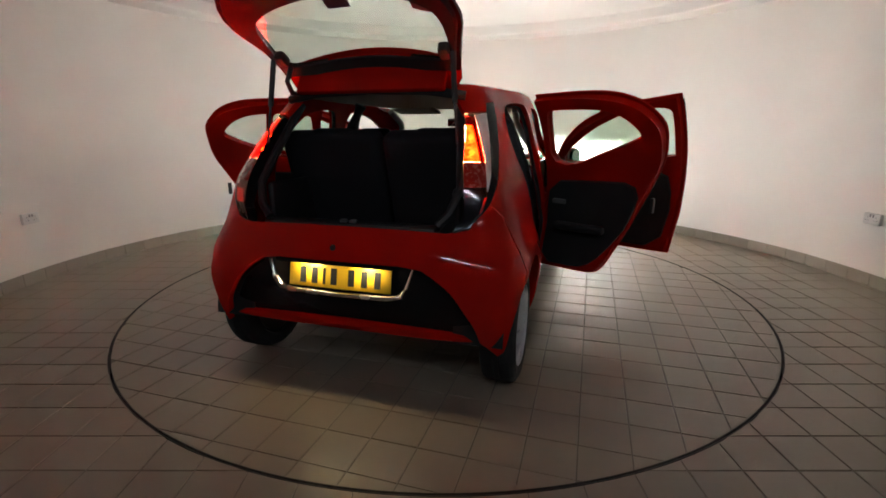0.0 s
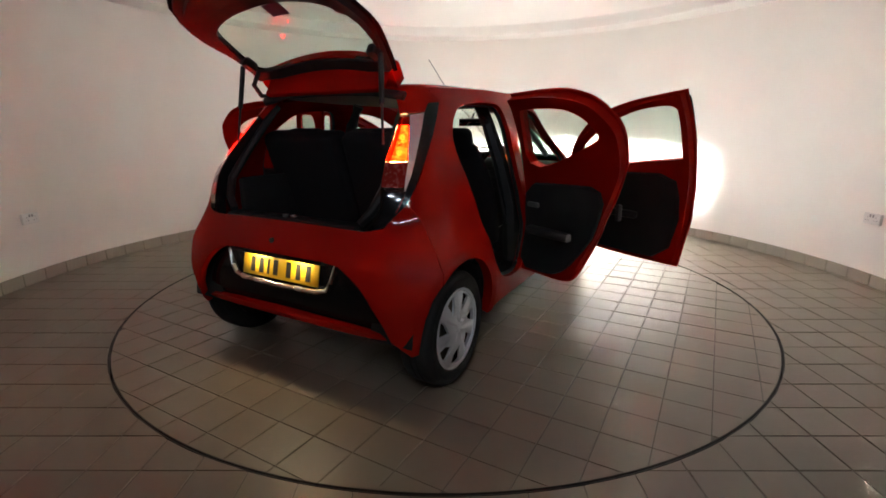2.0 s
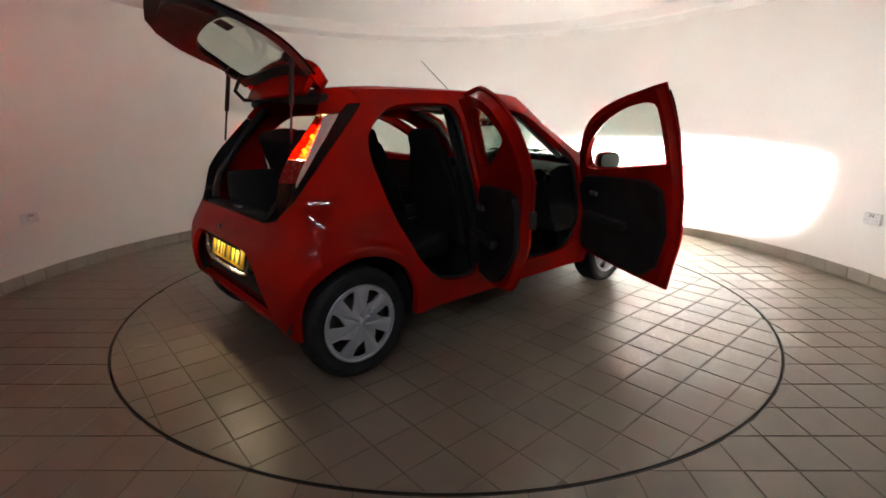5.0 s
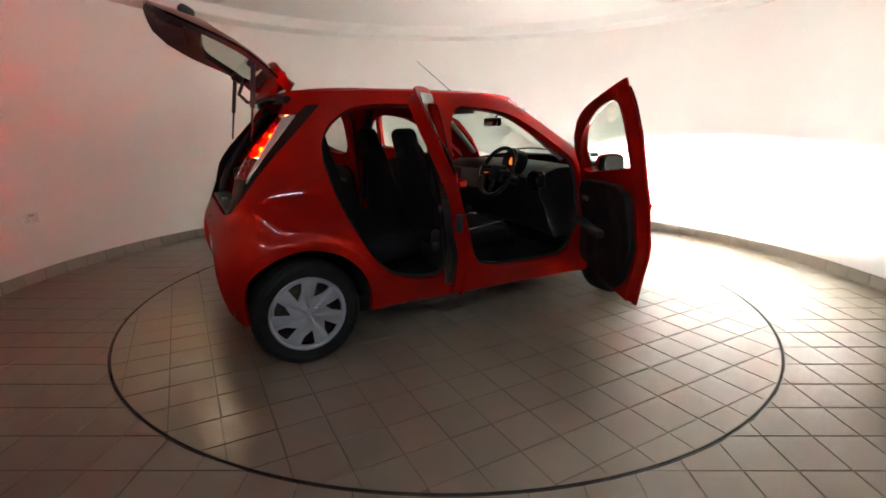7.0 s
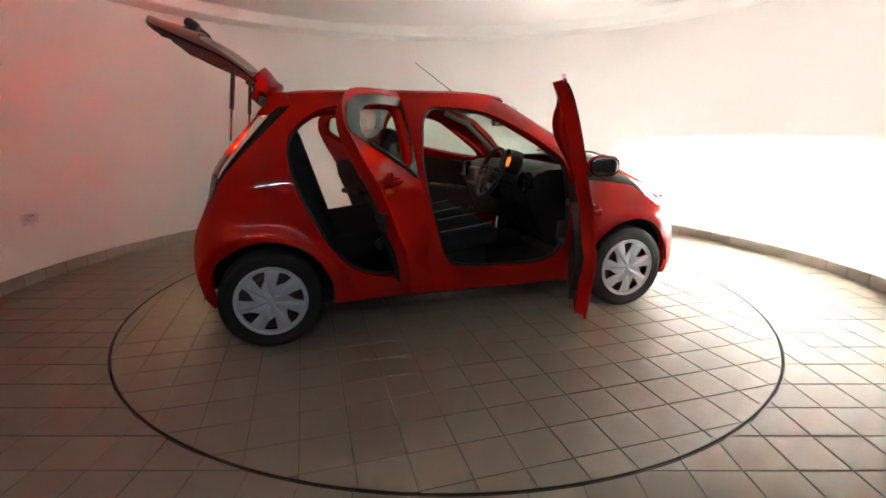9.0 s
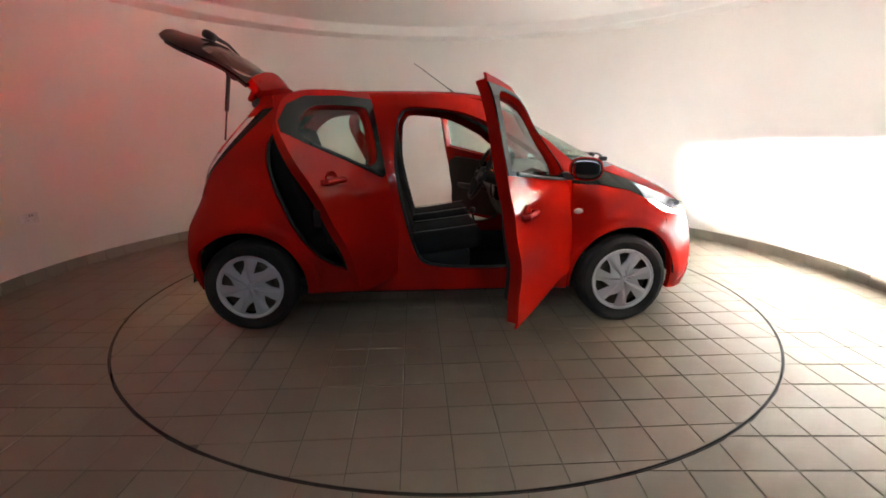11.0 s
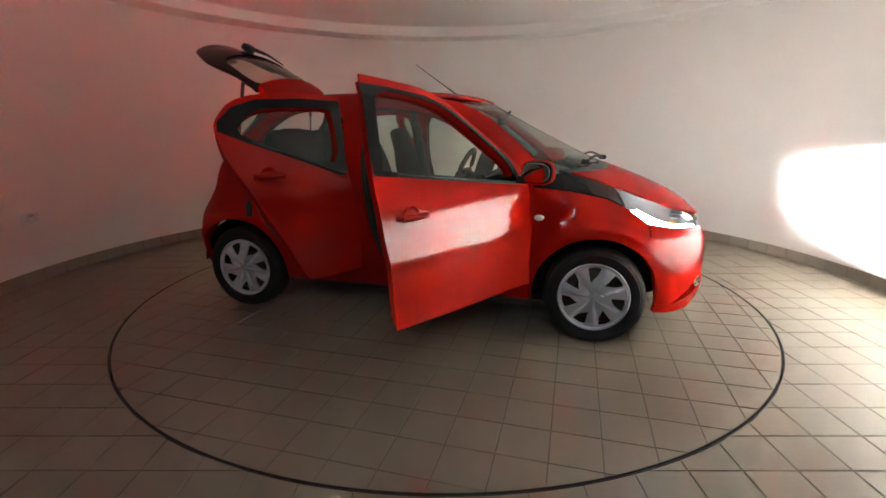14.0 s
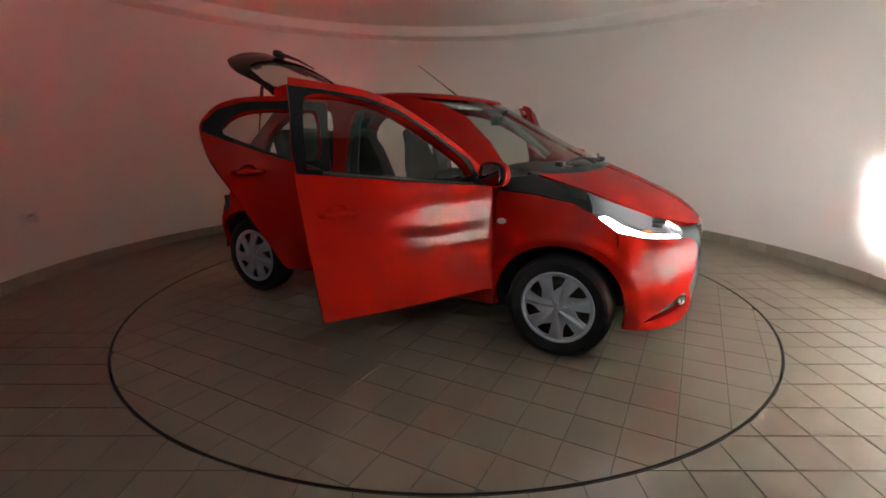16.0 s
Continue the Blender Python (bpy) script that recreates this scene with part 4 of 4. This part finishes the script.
def tailgate(car):
    rim = [(0.02, -0.45), (0.20, -0.485), (0.40, -0.535), (0.55, -0.52), (0.70, -0.42), (0.735, -0.2), (0.74, 0.0)]
    outline = rounded(rim + [(u, -v) for u, v in rim[-2::-1]], 1)
    half_hole = [(0.09, 0.12), (0.092, 0.28), (0.11, 0.41), (0.19, 0.452), (0.42, 0.445), (0.462, 0.33), (0.462, 0.15)]
    hole = rounded(half_hole + [(u, -v) for u, v in half_hole[::-1]], 2)
    root = part("tailgate", sheet(outline, gate, 0.012, [hole], 0.045), GLOSS_BLACK, car, "raised glass tailgate with a red spoiler")
    # black stands in for the shade on the frame's red paint
    part("inner_panel", sheet([(u * 0.97 + 0.01, v * 0.965) for u, v in outline], gate, 0.024, [hole], 0.045, lift=-0.013), CARD, root, "inner frame, coloured black for the shade on it")
    part("glass", sheet(hole, gate, 0.004, step=0.06, lift=-0.012), GLASS, root, "clear rear window")
    lower = rounded([(0.54, -0.40), (0.56, 0.0), (0.54, 0.40), (0.66, 0.38), (0.695, 0.0), (0.66, -0.38)], 1)
    part("lower_trim", sheet(lower, gate, 0.03, step=0.05, lift=-0.035), CARD, root, "black inner trim")
    spo = [(-0.045, -0.43), (0.05, -0.44), (0.085, -0.44), (0.092, -0.2), (0.095, 0), (0.092, 0.2), (0.085, 0.44), (0.05, 0.44), (-0.045, 0.43), (-0.05, 0.0)]
    part("spoiler", sheet(rounded(spo, 1), gate, 0.055, step=0.04, lift=0.035), RED, root, "red roof spoiler")
    bm = bmesh.new()
    box(bm, GATE_HINGE + GATE_DIR * 0.035 - GATE_OUT * 0.012, (0.035, 0.78, 0.15), 0.012, Matrix.Rotation(radians(30), 4, "Y"))
    part("hinge_panel", bm, RED, root, "dark red panel under the hinges")
    for mat, u0, u1, v0, v1 in ((STICKER, 0.365, 0.44, -0.03, 0.08), (STICKER_RED, 0.385, 0.43, -0.40, -0.32)):
        part("sticker", sheet([(u0, v0), (u0, v1), (u1, v1), (u1, v0)], gate, 0.002, step=0.05, lift=-0.018), mat, root, "window sticker")
    bm = bmesh.new()
    p = gate(0.56, 0.0) + GATE_OUT * 0.03
    box(bm, p, (0.09, 0.09, 0.06), 0.025, Matrix.Rotation(radians(30), 4, "Y"))
    tube(bm, [gate(0.56, 0.02) + GATE_OUT * 0.035, gate(0.50, 0.16) + GATE_OUT * 0.03, gate(0.47, 0.34) + GATE_OUT * 0.018], [0.018, 0.011, 0.006], 8)
    part("rear_wiper", bm, TRIM, root, "black rear wiper")
    for v in (-0.41, 0.41):
        bm = bmesh.new()
        box(bm, gate(0.19, v) - GATE_OUT * 0.045, (0.07, 0.05, 0.05), 0.012, Matrix.Rotation(radians(30), 4, "Y"))
        part("strut_mount", bm, TRIM, root)
    for s in (-1, 1):
        a = gate(0.20, 0.45 * s) - GATE_OUT * 0.045
        b = Vector((-1.33, 0.485 * s, 1.16))
        bm = bmesh.new()
        mid = a.lerp(b, 0.55)
        tube(bm, [a, mid], 0.0125, 10)
        tube(bm, [mid, b], 0.006, 8)
        part("gas_strut", bm, TRIM, car, "black gas strut")
    bm = bmesh.new()
    tube(bm, [(-1.15, 0.40, 1.40), (-1.22, 0.40, 1.40), (-1.27, 0.39, 1.45), (-1.24, 0.38, 1.52)], 0.012, 8)
    part("wiring_sleeve", bm, TRIM, car, "black wiring sleeve")


def seat(car, x, y, top):
    root = new("front_seat")
    root.parent = car
    root.matrix_basis = Matrix.Translation((x, y, 0))
    bm = bmesh.new()
    box(bm, (0.12, 0, 0.50), (0.50, 0.48, 0.15), 0.06, Matrix.Rotation(radians(-8), 4, "Y"), 4)
    part("cushion", bm, FABRIC, root, "black fabric cushion")
    bm = bmesh.new()
    for yy in (-0.185, 0.185):
        tube(bm, [(-0.08, yy, 0.560), (0.1, yy, 0.580), (0.34, yy, 0.612)], 0.0025, 5)
    part("piping", bm, PIPING, root, "pale stitched seam")
    bm = bmesh.new()
    rings = []
    for xx, z0, w, d in ((-0.13, 0.475, 0.19, 0.045), (-0.135, 0.50, 0.23, 0.07), (-0.16, 0.60, 0.24, 0.075), (-0.21, 0.78, 0.238, 0.070), (-0.25, 0.92, 0.215, 0.062), (-0.275, 1.03, 0.18, 0.056), (-0.295, 1.12, 0.14, 0.048), (-0.305, 1.16, 0.09, 0.03)):
        rings.append([bm.verts.new((xx + d * math.copysign(abs(math.cos(a)) ** 0.6, math.cos(a)), w * math.copysign(abs(math.sin(a)) ** 0.6, math.sin(a)), z0 - 0.25 * d * math.cos(a))) for a in (2 * math.pi * i / 24 for i in range(24))])
    for low, up in zip(rings, rings[1:]):
        for i in range(24):
            bm.faces.new((low[i], low[(i + 1) % 24], up[(i + 1) % 24], up[i]))
    bm.faces.new(rings[0])
    bm.faces.new(rings[-1])
    part("backrest", bm, FABRIC, root, "black fabric backrest")
    bm = bmesh.new()
    box(bm, (-0.315, 0, top - 0.10), (0.10, 0.24, 0.20), 0.045, Matrix.Rotation(radians(-14), 4, "Y"), 4)
    part("headrest", bm, FABRIC, root)
    bm = bmesh.new()
    box(bm, (0.08, 0, 0.35), (0.42, 0.40, 0.20), 0.02)
    part("seat_base", bm, TRIM, root)


def interior(car):
    bm = bmesh.new()
    box(bm, (-0.15, 0, 0.28), (1.9, 1.36, 0.06), 0.02)
    box(bm, (0.10, 0, 0.36), (1.2, 0.20, 0.14), 0.04)
    part("carpet", bm, FABRIC, car, "black cabin carpet")
    bm = bmesh.new()
    box(bm, (0.08, 0, 0.215), (2.6, 1.3, 0.06), 0.02)
    box(bm, (1.30, 0, 0.42), (0.5, 0.9, 0.4), 0.04)
    part("underbody", bm, UNDER, car)
    # rear bench
    bm = bmesh.new()
    box(bm, (-0.62, 0, 0.52), (0.46, 1.18, 0.16), 0.05, Matrix.Rotation(radians(-7), 4, "Y"), 3)
    part("bench_cushion", bm, FABRIC, car, "black rear bench cushion")
    for y, w in ((-0.30, 0.58), (0.30, 0.58)):
        bm = bmesh.new()
        box(bm, (-0.94, y, 0.88), (0.14, w, 0.70), 0.05, Matrix.Rotation(radians(-17), 4, "Y"), 3)
        part("bench_back", bm, FABRIC, car, "black rear seat back")
        bm = bmesh.new()
        box(bm, (-1.01, y, 1.165), (0.09, 0.25, 0.13), 0.035, Matrix.Rotation(radians(-12), 4, "Y"), 3)
        part("rear_headrest", bm, FABRIC, car)
    bm = bmesh.new()
    for z in (0.575, 0.60):
        tube(bm, [(-0.40, -0.5, z - 0.03), (-0.40, 0.5, z - 0.03)], 0.003, 5)
    part("bench_piping", bm, PIPING, car, "pale stitched seam")
    for x in (-0.08,):
        seat(car, x, -0.34, 1.23)
        seat(car, x, 0.34, 1.23)
    # boot lining
    bm = bmesh.new()
    box(bm, (-1.21, 0, 0.50), (0.52, 1.0, 0.04), 0.01)
    part("boot_floor", bm, CARD, car, "black boot floor")
    for s in (-1, 1):
        bm = bmesh.new()
        box(bm, (-1.14, s * 0.485, 0.74), (0.42, 0.04, 0.46), 0.02)
        part("boot_side", bm, CARD, car, "black boot side trim")
    bm = bmesh.new()
    box(bm, (-1.46, 0, 0.64), (0.05, 0.92, 0.30), 0.02)
    part("boot_back", bm, CARD, car)
    # wheel-arch liners
    for wx in WHEELS:
        for s in (-1, 1):
            bm = bmesh.new()
            ring_a, ring_b = [], []
            for i in range(25):
                a = radians((-12 if wx < 0 else 4) + 188 * i / 24)
                for lst, yy in ((ring_a, 0.745), (ring_b, 0.52)):
                    lst.append(bm.verts.new((wx + 0.35 * math.cos(a), s * yy, 0.285 + 0.35 * math.sin(a))))
            for i in range(24):
                bm.faces.new((ring_a[i], ring_a[i + 1], ring_b[i + 1], ring_b[i]))
            bm.faces.new(ring_b)
            part("arch_liner", bm, UNDER, car, "black wheel-arch liner")
    # dashboard
    bm = bmesh.new()
    prof = [(0.98, 0.93), (0.80, 0.985), (0.62, 0.985), (0.52, 0.955), (0.47, 0.90), (0.47, 0.80), (0.52, 0.72), (0.56, 0.60), (0.62, 0.50), (0.90, 0.50)]
    ys = [-0.66, -0.6, -0.3, 0, 0.3, 0.6, 0.66]
    rows = [[bm.verts.new((x - 0.0 + 0.08 * (abs(y) / 0.66) ** 2 * -0.3, y, z - 0.02 * (abs(y) / 0.66) ** 3)) for x, z in prof] for y in ys]
    for a, b in zip(rows, rows[1:]):
        for i in range(len(prof)):
            j = (i + 1) % len(prof)
            bm.faces.new((a[i], a[j], b[j], b[i]))
    bm.faces.new(rows[0])
    bm.faces.new(rows[-1][::-1])
    part("dashboard", bm, TRIM, car, "black moulded dashboard")
    bm = bmesh.new()
    box(bm, (0.475, 0.36, 0.83), (0.03, 0.52, 0.16), 0.02)
    part("dash_panel", bm, GREY_TRIM, car, "pale grey dash panel")
    for y in (-0.60, 0.60):
        bm = bmesh.new()
        revolve(bm, [(0.0, 0.02), (0.05, 0.024), (0.062, 0.03), (0.07, 0.02), (0.072, -0.02)], Matrix.Translation((0.46, y, 0.88)) @ Matrix.Rotation(radians(-90), 4, "Y"), 24)
        part("air_vent", bm, GLOSS_BLACK, car, "round air vent")
    bm = bmesh.new()
    box(bm, (0.47, 0.0, 0.82), (0.06, 0.24, 0.24), 0.03)
    part("centre_stack", bm, GLOSS_BLACK, car, "gloss black centre stack")
    bm = bmesh.new()
    box(bm, (0.44, 0.0, 0.905), (0.012, 0.09, 0.028), 0.003)
    part("clock_display", bm, DIAL_GLOW, car, "glowing amber display")
    # steering wheel, column and dial
    m = Matrix.Translation((0.30, -0.36, 0.93)) @ Matrix.Rotation(radians(-66), 4, "Y")
    bm = bmesh.new()
    tube(bm, [m @ Vector((0.175 * math.cos(t), 0.175 * math.sin(t), 0)) for t in [2 * math.pi * i / 40 for i in range(40)]], 0.0155, 10, True)
    wheel_ob = part("steering_wheel", bm, TRIM, car, "black three-spoke steering wheel")
    bm = bmesh.new()
    box(bm, (0, 0, 0), (0.12, 0.15, 0.04), 0.018, m @ Matrix.Translation((-0.01, 0, -0.01)))
    part("hub", bm, TRIM, wheel_ob)
    for a in (90, 270, 180):
        bm = bmesh.new()
        d = Vector((math.cos(radians(a)), math.sin(radians(a)), 0))
        tube(bm, [m @ (d * 0.05), m @ (d * 0.17)], [0.018, 0.012], 8)
        part("spoke", bm, TRIM, wheel_ob)
    bm = bmesh.new()
    tube(bm, [m @ Vector((0, 0, -0.02)), m @ Vector((0.02, 0, -0.24))], 0.045, 12)
    part("column", bm, TRIM, car)
    bm = bmesh.new()
    revolve(bm, [(0.0, 0.0), (0.07, 0.0), (0.085, 0.03), (0.09, -0.06)], Matrix.Translation((0.44, -0.36, 1.0)) @ Matrix.Rotation(radians(-72), 4, "Y"), 28)
    pod = part("dial_pod", bm, TRIM, car)
    bm = bmesh.new()
    revolve(bm, [(0.0, 0.006), (0.030, 0.006), (0.034, 0.004)], Matrix.Translation((0.438, -0.36, 1.0)) @ Matrix.Rotation(radians(-72), 4, "Y"), 28)
    part("dial", bm, DIAL_GLOW, pod, "amber lit dial")
    # gear lever and hand brake
    bm = bmesh.new()
    tube(bm, [(0.32, 0, 0.44), (0.29, 0, 0.60)], 0.008, 8)
    bmesh.ops.create_uvsphere(bm, u_segments=14, v_segments=10, radius=0.026, matrix=Matrix.Translation((0.288, 0, 0.615)))
    part("gear_lever", bm, TRIM, car)
    bm = bmesh.new()
    tube(bm, [(0.02, 0.02, 0.47), (0.17, 0.02, 0.56)], 0.014, 8)
    part("parking_brake", bm, TRIM, car)
    # inner mirror, sun visors
    bm = bmesh.new()
    box(bm, (0.50, 0.0, 1.275), (0.03, 0.21, 0.062), 0.014)
    tube(bm, [(0.51, 0, 1.28), (0.56, 0, 1.345)], 0.008, 8)
    part("inner_mirror", bm, TRIM, car, "black rear-view mirror")
    bm = bmesh.new()
    box(bm, (0.484, 0.0, 1.275), (0.004, 0.19, 0.05), 0.001)
    part("inner_mirror_face", bm, MIRROR, car)
    for y in (-0.32, 0.32):
        bm = bmesh.new()
        box(bm, (0.36, y, 1.362), (0.15, 0.36, 0.018), 0.008, Matrix.Rotation(radians(10), 4, "Y"))
        part("sun_visor", bm, LINING, car, "pale sun visor")
    # seat belts on the middle pillars
    for s in (-1, 1):
        bm = bmesh.new()
        box(bm, (-0.33, s * 0.60, 0.95), (0.05, 0.004, 0.62), 0, Matrix.Rotation(radians(s * 14), 4, "X"))
        part("seat_belt", bm, TRIM, car, "black seat belt")
        bm = bmesh.new()
        tube(bm, [(-0.33, s * 0.47, 1.38), (-0.33, s * 0.535, 1.25), (-0.31, s * 0.62, 1.0), (-0.27, s * 0.67, 0.75), (-0.24, s * 0.68, 0.40)], [0.04, 0.04, 0.05, 0.055, 0.06], 8)
        part("pillar_trim", bm, TRIM, car)
        bm = bmesh.new()
        tube(bm, [(0.22, s * 0.49, 1.355), (0.41, s * 0.48, 1.265), (0.57, s * 0.53, 1.135), (0.70, s * 0.58, 1.02)], 0.022, 8)
        part("screen_pillar_trim", bm, LINING, car, "pale pillar trim")


def make_car():
    car = new("car")
    car_body(car)
    for s in (-1, 1):
        tail_lamp(car, s)
        headlamp(car, s)
        door(car, "front_door", HINGE_F, FRONT_DOOR, FRONT_GLASS, s, True)
        door(car, "rear_door", HINGE_R, REAR_DOOR, REAR_GLASS, s, False)
        for x, turn in ((1.17, 0), (-1.17, 20)):
            wheel(car, x, s, turn)
    tailgate(car)
    interior(car)
    tagged(car, "small red five-door hatchback with every door and tailgate open", "car")
    return car


round_wall()
ceiling()
floor_ob = floor()
table_ob = turntable()
for ang in (math.atan2(0.08, 3.39), math.pi - math.atan2(0.165, 3.39)):
    wall_socket(ang, 0.527)
for lamp_x in (-1.05, -0.35, 0.35, 1.05):
    tube_lamp(lamp_x)
car_ob = make_car()
skirting(floor_ob)
lay_tiles(table_ob, 1.197 - 0.077 - 11 * TILE_W, -1.08 + 5 * TILE_W, lambda x, y: math.hypot(x, y) < TABLE_R + 0.12, TABLE_R - 0.005, False, 300)
lay_tiles(floor_ob, 1.708 - 16 * TILE_W, -1.497 + 7 * TILE_W, lambda x, y: TABLE_R - 0.12 < math.hypot(x, y) and (math.hypot(x, y) < ROOM_R + 0.1 or (abs(x) < 2.2 and -4.6 < y < 0)), TABLE_R + 0.013, True, 300)


def motions():
    """The turntable carries the car round, clockwise seen from above."""
    turn = lambda t: 73.019 - 6.3026 * t
    walk(table_ob, [(t, pose(0, 0, 0, 0, 0, turn(t))) for t in range(0, 17, 2)])
    walk(car_ob, [(t, pose(-0.077 * math.cos(radians(turn(t))), -0.077 * math.sin(radians(turn(t))), 0, 0, 0, turn(t))) for t in range(0, 17, 2)])


motions()
